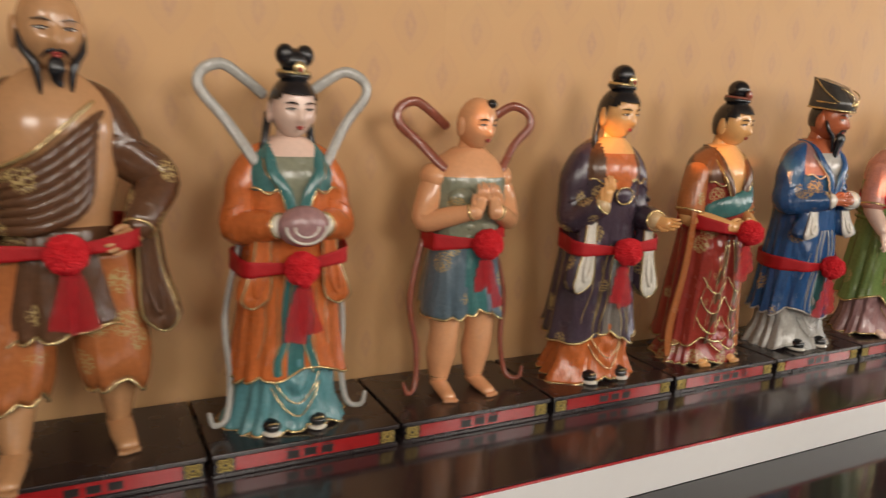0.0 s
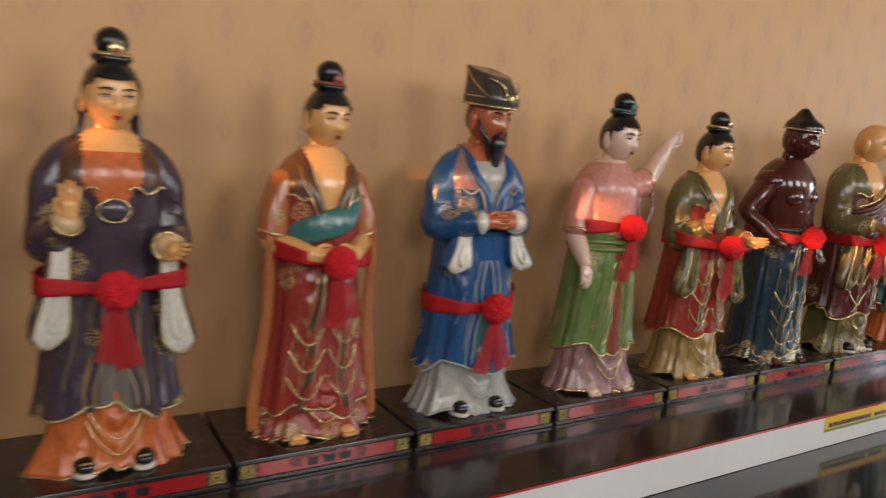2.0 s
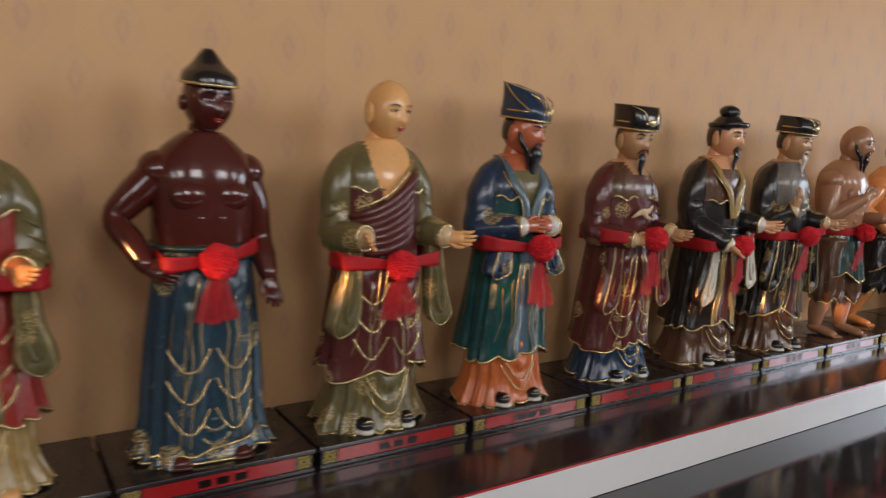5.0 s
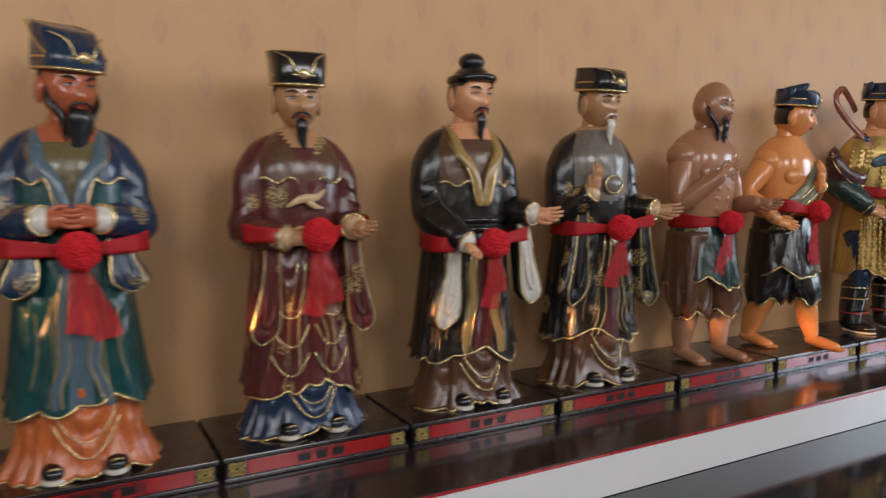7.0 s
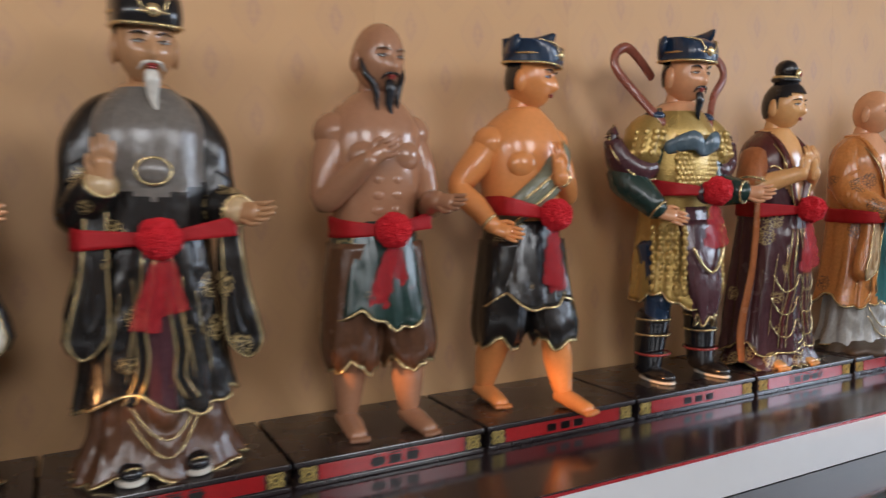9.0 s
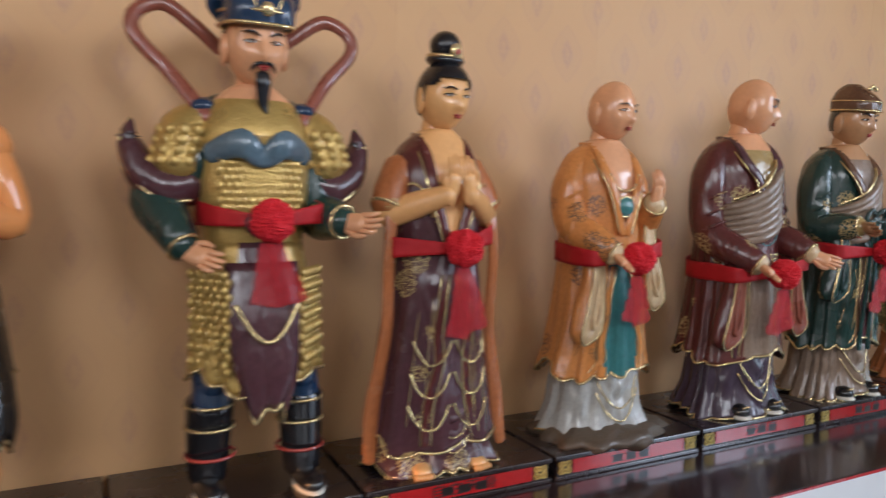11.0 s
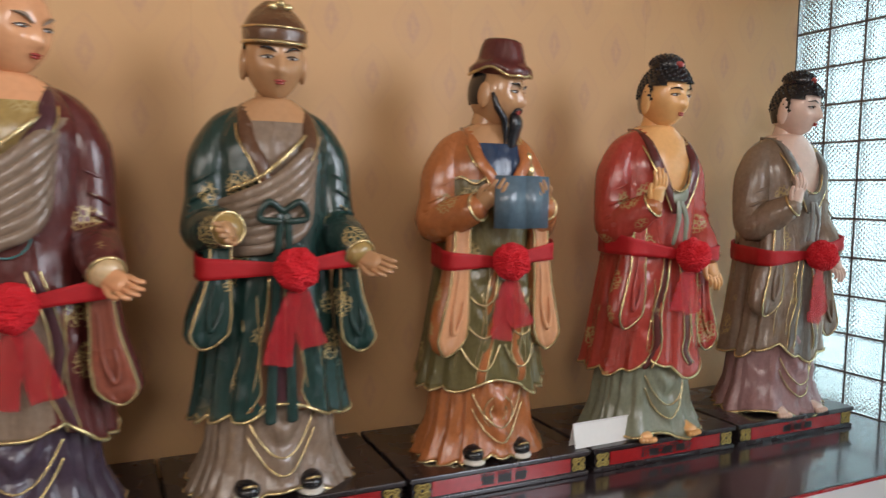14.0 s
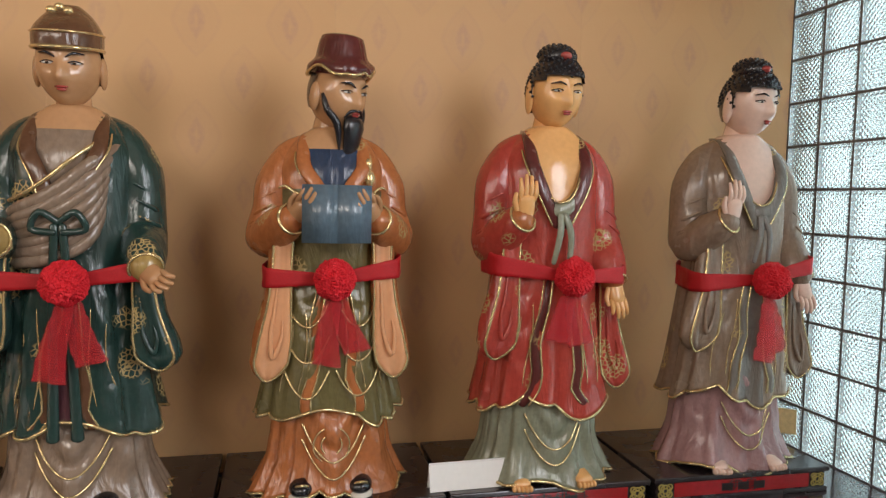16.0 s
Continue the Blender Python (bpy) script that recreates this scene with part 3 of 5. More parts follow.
def head(S, zc, sp):
    """zc: height of the chin. The face looks to -y."""
    skin = sp["skin"]
    rx, ry, rz = 0.088, 0.106, 0.128
    C = np.array((0, sp.get("hy", -0.045), zc + rz * 0.93))

    def shape(P, d):
        x, y, z = P[..., 0], P[..., 1], P[..., 2]
        jaw = np.clip(-z / rz, 0, 1)
        P[..., 0] = x * (1 - 0.16 * jaw ** 2.2)
        front = np.clip(-d[..., 1], 0, 1)
        nose = np.exp(-(x / 0.014) ** 2) * np.exp(-((z + 0.022) / 0.030) ** 2) * front
        tip = np.exp(-(x / 0.019) ** 2) * np.exp(-((z + 0.040) / 0.013) ** 2) * front
        socket = (np.exp(-((np.abs(x) - 0.036) / 0.02) ** 2) * np.exp(-((z - 0.008) / 0.017) ** 2)) * front
        cheek = (np.exp(-((np.abs(x) - 0.045) / 0.022) ** 2) * np.exp(-((z + 0.035) / 0.022) ** 2)) * front
        chin = np.exp(-(x / 0.03) ** 2) * np.exp(-((z + 0.105) / 0.022) ** 2) * front
        mouth = np.exp(-(x / 0.03) ** 2) * np.exp(-((z + 0.068) / 0.014) ** 2) * front
        P[..., 1] = y * (1 - 0.12 * front) - 0.022 * nose - 0.014 * tip + 0.010 * socket - 0.006 * cheek - 0.012 * chin - 0.006 * mouth
        return P

    S.blob(C, (rx, ry, rz), skin, 56, 44, fn=shape)
    S.tube([(0, 0.0, zc - 0.10), (0, C[1] + 0.03, zc + 0.05)], [0.057, 0.046], skin, 16, 1)
    fy = C[1] - 0.093
    dark = "black_glaze"
    for s in (-1, 1):
        S.blob((s * 0.036, fy + 0.011, C[2] + 0.004), (0.0165, 0.006, 0.0038), "eye_white", 10, 6)
        S.blob((s * 0.036, fy + 0.0058, C[2] + 0.0035), (0.0056, 0.004, 0.0036), dark, 8, 6)
        S.tube([(s * 0.018, fy + 0.006, C[2] + 0.006), (s * 0.036, fy + 0.002, C[2] + 0.0105), (s * 0.056, fy + 0.017, C[2] + 0.005)], 0.0022, dark, 5, 3)
        bz = sp.get("brow", 0.0)
        S.tube([(s * 0.014, fy - 0.001, C[2] + 0.026 - bz), (s * 0.036, fy + 0.001, C[2] + 0.034), (s * 0.060, fy + 0.018, C[2] + 0.027 + bz)], [0.002, 0.0035 + bz * 0.25, 0.0015], dark if sp.get("hair") != "none" else "glaze_taupe", 6, 3)
        S.blob((s * 0.090, C[1] + 0.012, C[2] - 0.02), (0.012, 0.024, sp.get("ear", 0.05)), skin, 10, 8)
    S.blob((0, fy + 0.001, C[2] - 0.0655), (0.019, 0.007, 0.0045), "lip_red", 10, 6)
    S.blob((0, fy + 0.002, C[2] - 0.0735), (0.015, 0.007, 0.005), "lip_red", 10, 6)
    bd = sp.get("beard")
    bc = sp.get("beard_col", "hair_black")
    if bd:
        L = {"goatee": 0.09, "long": 0.17, "short": 0.05}[bd]
        wd = 0.026 if bd != "long" else 0.046
        S.tube([(0, fy + 0.012, C[2] - 0.088), (0, fy + 0.004, C[2] - 0.115), (0.003, fy + 0.012, C[2] - 0.115 - L * 0.55), (0.012, fy + 0.008, C[2] - 0.115 - L)], [wd * 0.8, wd * 0.9, wd * 0.62, 0.004], bc, 14, 4, flat=(1, 0.55), up=(0, 1, 0))
        for s in (-1, 1):
            S.tube([(s * 0.004, fy - 0.004, C[2] - 0.055), (s * 0.024, fy + 0.001, C[2] - 0.060), (s * 0.038, fy + 0.013, C[2] - 0.082)], [0.005, 0.006, 0.002], bc, 6, 3)
        if bd == "long" or sp.get("full"):
            for s in (-1, 1):
                S.tube([(s * 0.082, C[1] - 0.02, C[2] - 0.01), (s * 0.078, C[1] - 0.04, C[2] - 0.06), (s * 0.05, fy + 0.03, C[2] - 0.105), (s * 0.04, fy + 0.02, C[2] - 0.19)], [0.008, 0.012, 0.014, 0.004], bc, 7, 3)
    hair = sp.get("hair", "bun")
    band = sp.get("band", "gold_trim")
    hat = sp.get("hatc", "black_glaze")
    top = C[2] + rz
    if hair in ("bun", "topknot", "buddha", "cap", "hat", "tuft", "beanie"):
        line = 0.062 if hair != "buddha" else 0.058

        def keep(p):
            x, y, z = p - C
            if z < -0.075:
                return False
            if hair in ("cap", "hat", "beanie"):
                return y > 0.02 and z > -0.055
            return z > line + 0.25 * abs(x) * (-1 if abs(x) > 0.07 else 0.1) if y < -0.01 else (z > -0.03 or y > 0.035)
        if hair != "tuft":
            S.blob(C, (rx * 1.09, ry * 1.06, rz * 1.06), "hair_black", 48, 40, keep=keep)
    if hair == "bun":
        S.blob((0, C[1] + 0.01, top + 0.005), (0.068, 0.072, 0.03), "hair_black", 20, 10)
        S.blob((0, C[1] + 0.015, top + 0.058), (0.056, 0.056, 0.056), "hair_black", 20, 12)
        th = np.linspace(0, 2 * np.pi, 25)
        S.tube([(0.058 * math.cos(a), C[1] + 0.01 + 0.06 * math.sin(a), top + 0.018) for a in th], 0.009, band, 6, 1)
        S.blob((0, C[1] - 0.05, top + 0.035), (0.026, 0.012, 0.032), band, 12, 8)
        S.blob((0, C[1] - 0.06, top + 0.035), (0.010, 0.008, 0.012), "lip_red", 10, 6)
        if sp.get("twin"):
            for s in (-1, 1):
                S.blob((s * 0.04, C[1] + 0.01, top + 0.085), (0.038, 0.035, 0.045), "hair_black", 16, 10)
        for s in (-1, 1) if sp.get("locks") else ():
            S.tube([(s * 0.085, C[1] + 0.04, C[2] - 0.03), (s * 0.10, C[1] + 0.03, zc - 0.03), (s * 0.135, -0.06, zc - 0.11), (s * 0.12, -0.12, zc - 0.2)], [0.018, 0.016, 0.014, 0.004], "hair_black", 8, 4)
    elif hair == "topknot":
        S.blob((0, C[1] + 0.01, top + 0.016), (0.056, 0.06, 0.042), "hair_black", 16, 10)
        th = np.linspace(0, 2 * np.pi, 25)
        S.tube([(0.093 * math.cos(a), C[1] + 0.107 * math.sin(a), C[2] + 0.066 - 0.012 * math.sin(a)) for a in th], 0.010, hat, 8, 1, flat=(1, 1.6))
    elif hair == "buddha":
        S.blob((0, C[1] + 0.012, top - 0.004), (0.064, 0.068, 0.046), "hair_black", 20, 12)
        S.blob((0, C[1] - 0.05, top + 0.0), (0.022, 0.014, 0.014), "lip_red", 12, 8)
        k = 0
        for i in range(420):
            z = 1 - 2 * (i + 0.5) / 420
            a = i * 2.399963
            d = np.array((math.sqrt(1 - z * z) * math.cos(a), math.sqrt(1 - z * z) * math.sin(a), z))
            p = d * np.array((rx * 1.1, ry * 1.07, rz * 1.07))
            if (p[1] < -0.02 and p[2] > 0.055) or (p[1] >= -0.02 and p[2] > -0.02):
                S.blob(C + p, (0.0062, 0.0062, 0.0062), "hair_black", 6, 4)
        for i in range(90):
            z = 1 - 1.1 * (i + 0.5) / 90
            a = i * 2.399963
            d = np.array((math.sqrt(max(0, 1 - z * z)) * math.cos(a), math.sqrt(max(0, 1 - z * z)) * math.sin(a), z))
            if not (d[1] < -0.75 and d[2] < 0.3):
                S.blob(np.array((0, C[1] + 0.012, top - 0.004)) + d * np.array((0.064, 0.068, 0.046)), (0.006, 0.006, 0.006), "hair_black", 6, 4)
    elif hair == "hat":
        # stiff gauze hat, higher at the back, with a gold brim line
        fl, hh = sp.get("flare", 1.0), sp.get("hh", 0.13)
        secs = [(top - 0.072, 0.100, 0.115, 0, C[1] + 0.004), (top - 0.03, 0.103, 0.118, 0, C[1] + 0.004), (top + hh * 0.4, 0.095 * fl, 0.10 * fl, 0, C[1] + 0.01), (top + hh, 0.092 * fl ** 1.8, 0.085 * fl, 0, C[1] + 0.025)]
        n1 = len(S.v)
        S.loft(secs, hat, 0, 4, 14, 48, power=3.2, trim=band, lip=0)
        if sp.get("peak"):
            # the crown sweeps up to a tall back
            A = np.array(S.v[n1:])
            up = np.clip((A[:, 2] - top + 0.02) / (hh + 0.02), 0, 1)
            A[:, 2] += up * (0.022 + 0.024 * np.clip((A[:, 1] - C[1]) / 0.09, -0.9, 1))
            A[:, 1] += up * 0.02
            S.v[n1:] = A.tolist()
            for s in (-1, 1):
                S.tube([(s * 0.1, C[1] - 0.06, top - 0.025), (s * 0.104, C[1] + 0.02, top + hh * 0.5), (s * 0.1, C[1] + 0.085, top + hh + 0.035)], 0.0045, band, 6, 5)
        th = np.linspace(0, 2 * np.pi, 33)
        S.tube([(0.106 * math.cos(a), C[1] + 0.004 + 0.121 * math.sin(a), top - 0.035) for a in th], 0.005, band, 5, 1)
        for s in (-1, 1):
            S.tube([(s * 0.03, C[1] - 0.112, top - 0.03), (s * 0.05, C[1] - 0.10, top + hh * 0.45), (s * 0.085 * fl, C[1] - 0.05, top + hh * 0.9)], 0.004, band, 5, 4)
        S.blob((0, C[1] - 0.115, top - 0.03), (0.02, 0.01, 0.022), band, 12, 8)
        if sp.get("wing"):
            S.tube([(0.06, C[1] + 0.09, top - 0.03), (0.11, C[1] + 0.02, top + 0.03), (0.10, C[1] - 0.04, top + 0.075)], [0.05, 0.045, 0.012], hat, 14, 5, flat=(0.5, 1.0), up=(0, 0, 1))
            S.tube([(-0.06, C[1] + 0.09, top - 0.03), (-0.11, C[1] + 0.05, top + 0.0), (-0.12, C[1] + 0.03, top + 0.03)], [0.05, 0.04, 0.012], hat, 14, 5, flat=(0.5, 1.0), up=(0, 0, 1))
    elif hair == "cap":
        S.loft([(top - 0.078, 0.093, 0.110, 0, C[1]), (top - 0.03, 0.095, 0.112, 0, C[1] + 0.003), (top + 0.0, 0.08, 0.092, 0, C[1] + 0.012), (top + 0.03, 0.06, 0.064, 0, C[1] + 0.03), (top + 0.055, 0.03, 0.03, 0, C[1] + 0.03)], hat, 0.03, 5, 16, 40, trim=band, lip=0)
        th = np.linspace(0, 2 * np.pi, 33)
        S.tube([(0.096 * math.cos(a), C[1] + 0.003 + 0.113 * math.sin(a), top - 0.032) for a in th], 0.004, band, 5, 1)
        for s in (-1, 0, 1):
            S.blob((s * 0.022, C[1] - 0.07, top + 0.03 + 0.01 * (s == 0)), (0.015, 0.01, 0.012), band, 10, 6)
    elif hair == "beanie":
        S.loft([(top - 0.06, 0.096, 0.113, 0, C[1]), (top - 0.035, 0.102, 0.118, 0, C[1]), (top - 0.018, 0.078, 0.09, 0, C[1]), (top + 0.035, 0.07, 0.078, 0, C[1] + 0.005), (top + 0.062, 0.066, 0.07, 0, C[1] + 0.005), (top + 0.07, 0.05, 0.054, 0, C[1] + 0.005)], hat, 0.02, 4, 20, 40, hem=0.012, trim=band, lip=0)
    elif hair == "tuft":
        S.blob((0.02, C[1] - 0.06, top - 0.022), (0.026, 0.026, 0.024), "hair_black", 14, 10)
    elif hair == "flame":
        S.loft([(top - 0.07, 0.094, 0.111, 0, C[1]), (top - 0.03, 0.09, 0.106, 0, C[1]), (top - 0.005, 0.06, 0.07, 0, C[1] + 0.01), (top + 0.02, 0.042, 0.046, 0, C[1] + 0.015), (top + 0.035, 0.036, 0.038, 0, C[1] + 0.018), (top + 0.06, 0.014, 0.016, 0, C[1] + 0.02)], hat, 0.06, 7, 16, 40, trim=band, lip=0)


POSES = {
    "pray": ((0.235, -0.03, 0.91), (0.045, -0.215, 0.985), (-0.2, -0.12, 1.0)),
    "clasp": ((0.225, -0.03, 0.90), (0.085, -0.225, 0.93), (-1.0, -0.25, 0.05)),
    "belly": ((0.225, -0.02, 0.86), (0.10, -0.215, 0.83), (-1.0, -0.2, 0.0)),
    "mudra": ((0.215, -0.04, 0.86), (0.15, -0.20, 0.96), (-0.05, -0.2, 1.0)),
    "down": ((0.225, -0.02, 0.86), (0.235, -0.12, 0.72), (0.15, -0.4, -1.0)),
    "out": ((0.22, -0.05, 0.86), (0.17, -0.24, 0.87), (0.35, -0.9, -0.05)),
    "wide": ((0.22, -0.03, 0.88), (0.26, -0.20, 0.86), (0.7, -0.7, 0.0)),
    "low": ((0.21, -0.06, 0.86), (0.125, -0.25, 0.745), (0.25, -0.85, -0.35)),
    "low_wide": ((0.21, -0.04, 0.87), (0.25, -0.22, 0.78), (0.6, -0.7, -0.3)),
    "up": ((0.32, 0.0, 1.16), (0.46, -0.02, 1.38), (0.75, -0.1, 0.5)),
    "hip": ((0.315, 0.02, 0.94), (0.235, -0.13, 0.78), (-0.7, -0.6, -0.3)),
    "chest": ((0.22, -0.04, 0.88), (0.10, -0.215, 1.02), (-0.9, -0.2, 0.5)),
    "book": ((0.225, -0.03, 0.90), (0.135, -0.22, 0.97), (-0.35, -0.5, 0.5)),
}


def hand(S, w, d, skin, side):
    d = np.array(d, float)
    d /= np.linalg.norm(d)
    w = np.array(w, float)
    across = np.cross(d, (0, -1, 0.2))
    across /= np.linalg.norm(across) + 1e-9
    S.tube([w - d * 0.03, w + d * 0.02, w + d * 0.06], [0.026, 0.032, 0.03], skin, 12, 3, flat=(1, 0.62), up=np.cross(across, d))
    for k in range(4):
        o = (k - 1.5) * 0.0165
        L = (0.062, 0.075, 0.072, 0.055)[k]
        curl = np.array((0, -1, -0.3)) * 0.012
        S.tube([w + d * 0.06 + across * o, w + d * (0.06 + L * 0.5) + across * o * 1.1 + curl * 0.4, w + d * (0.06 + L) + across * o * 1.15 - curl], [0.0095, 0.0088, 0.006], skin, 7, 3)
    th = across * (0.03 * side)
    S.tube([w + d * 0.01 + th * 0.8, w + d * 0.045 + th * 1.4, w + d * 0.075 + th * 1.35], [0.011, 0.0098, 0.007], skin, 7, 3)


def arm(S, side, kind, sp):
    e, w, d = (np.array(v, float) * np.array((side, 1, 1)) for v in POSES[kind])
    lift = sp.get("lift", 0.0)
    e[2] += lift
    w[2] += lift
    sh = np.array((side * 0.155, 0.0, 1.125))
    sleeve, cuff = sp["sleeve"], sp.get("cuff", "glaze_cream")
    bare = sp.get("bare", False)
    if sp.get("short_sleeve"):
        S.tube([e + (sh - e) * 0.25, e, (e + w) / 2, w], [0.058, 0.054, 0.05, 0.034], sp["skin"], 18, 5)
        S.tube([sh, (sh + e) / 2 + (side * 0.012, 0, 0), e + (sh - e) * 0.12], [0.078, 0.078, 0.08], sleeve, 20, 5)
        q, ax = e + (sh - e) * 0.12, (e - sh) / np.linalg.norm(e - sh)
        u = np.cross(ax, (0.3, 0.9, 0.1))
        u /= np.linalg.norm(u)
        v2 = np.cross(ax, u)
        S.tube([q + 0.08 * (math.cos(a) * u + math.sin(a) * v2) for a in np.linspace(0, 2 * np.pi, 17)], 0.008, sp.get("trim", "gold_trim"), 6, 1)
    elif bare:
        S.tube([sh + (0, 0, 0.0), (sh + e) / 2 + (side * 0.012, 0, 0), e, (e + w) / 2, w], [0.072, 0.066, 0.052, 0.05, 0.034], sp["skin"], 18, 5)
        S.blob(sh + (side * 0.012, 0, 0), (0.08, 0.085, 0.075), sp["skin"], 18, 12)
        th = np.linspace(0, 2 * np.pi, 13)
        if sp.get("bangle", True):
            q = w + (e - w) * 0.12
            ax = (w - e) / np.linalg.norm(w - e)
            u = np.cross(ax, (0.3, 0.2, 1.0))
            u /= np.linalg.norm(u)
            v2 = np.cross(ax, u)
            S.tube([q + 0.04 * (math.cos(a) * u + math.sin(a) * v2) for a in th], 0.0065, "gold_trim", 6, 1)
    else:
        S.tube([(side * 0.075, 0.005, 1.215), (side * 0.14, 0.0, 1.168), (side * 0.19, -0.005, 1.075), (side * 0.2, -0.01, e[2] + 0.09), e, (e + w) / 2, w + (e - w) * 0.12], [0.045, 0.066, 0.078, 0.078, 0.076, 0.07, 0.054], sleeve, 24, 5)
        # folds on the sleeve
        for k in range(3):
            q = sh + (e - sh) * (0.45 + 0.2 * k)
            S.tube([q + (side * 0.01, -0.074, 0.03), q + (side * 0.062, -0.04, 0.0), q + (side * 0.07, 0.03, -0.03)], [0.003, 0.009, 0.003], sleeve, 6, 4)
        ax = (w - e) / np.linalg.norm(w - e)
        u = np.cross(ax, (0.3, 0.2, 1.0))
        u /= np.linalg.norm(u)
        v2 = np.cross(ax, u)
        q = w + (e - w) * 0.06
        ring = [q + 0.051 * (math.cos(a) * u + math.sin(a) * v2) for a in np.linspace(0, 2 * np.pi, 17)]
        S.tube(ring, 0.0055, sp.get("trim", "gold_trim"), 6, 1)
        S.tube([w + (e - w) * 0.2, w + (e - w) * 0.02], [0.052, 0.045], cuff, 14, 1)
        dr = sp.get("drop", 0.42)
        if dr > 0 and kind != "up":
            # the wide sleeve hangs from the forearm as a flat bag with a rounded end
            m = (e * 0.45 + w * 0.55)
            ts = np.linspace(0, 1, 26)
            W = np.interp(ts, [0, 0.2, 0.5, 0.75, 0.88, 0.96, 1], [0.034, 0.030, 0.038, 0.055, 0.056, 0.034, 0.004])
            X = m[0] + side * (0.05 * ts ** 2 - 0.006)
            Y = m[1] + 0.03 - 0.02 * ts
            Z = m[2] - dr * ts
            th = np.linspace(0, 2 * np.pi, 22, endpoint=False)
            deep = 0.03 + 0.45 * W
            bag = np.stack((X[:, None] + side * 0.006 + (W + 0.014)[:, None] * np.cos(th), Y[:, None] + deep[:, None] * np.sin(th), np.repeat(Z[:, None], 22, 1)), -1)
            bag[:, :, 0] += 0.006 * np.sin(ts * 9 + side)[:, None] * (np.sin(th) > 0)[None, :]
            S.grid(bag, sleeve, cap0=True, cap1=True)
            face = Y - deep + 0.004
            hollow = np.where(np.abs(np.cos(th)) < 0.6, 0.35, 1.0)
            mouth = np.stack((X[:, None] + W[:, None] * np.cos(th), face[:, None] + 0.016 * hollow[None, :] * np.sin(th), np.repeat(Z[:, None], 22, 1)), -1)
            S.grid(mouth, sp.get("lining", sleeve), cap0=True, cap1=True)
            edge = [(X[q] - W[q], face[q] - 0.004, Z[q]) for q in range(0, 26, 2)] + [(X[25], face[25] - 0.005, Z[25] - 0.004)] + [(X[q] + W[q], face[q] - 0.004, Z[q]) for q in range(24, -1, -2)]
            S.tube(edge, 0.0052, sp.get("trim", "gold_trim"), 6, 3)
            S.tube([(X[q] - W[q] * 0.35, face[q] - 0.012, Z[q]) for q in (9, 13, 17)] + [(X[21], face[21] - 0.014, Z[21])] + [(X[q] + W[q] * 0.38, face[q] - 0.012, Z[q]) for q in (18, 15)], [0.002, 0.006, 0.008, 0.009, 0.007, 0.002], sp.get("lining", sleeve), 8, 5)
    hand(S, w, d, sp["skin"], side)


def shoes(S, sp):
    for s in (-1, 1):
        x, y = s * sp.get("stance", 0.10), sp.get("shoe_y", -0.165)
        if sp.get("barefoot"):
            S.tube([(x, y + 0.09, 0.045), (x + s * 0.008, y + 0.02, 0.036), (x + s * 0.02, y - 0.05, 0.022)], [0.03, 0.036, 0.03], sp["skin"], 14, 4, flat=(1.1, 0.6))
            for k in range(5):
                S.blob((x + s * 0.02 + (k - 2) * 0.0145, y - 0.075 + abs(k - (2 - s)) * 0.004, 0.014), (0.0085, 0.02, 0.012), sp["skin"], 8, 6)
        else:
            S.blob((x, y - 0.005, 0.016), (0.047, 0.082, 0.016), "white_glaze", 18, 8)
            S.blob((x, y, 0.042), (0.044, 0.076, 0.034), sp.get("shoe", "black_glaze"), 18, 10)
            S.tube([(x - 0.02, y - 0.06, 0.062), (x, y - 0.075, 0.07), (x + 0.02, y - 0.06, 0.062)], 0.005, sp.get("trim", "gold_trim"), 6, 4)


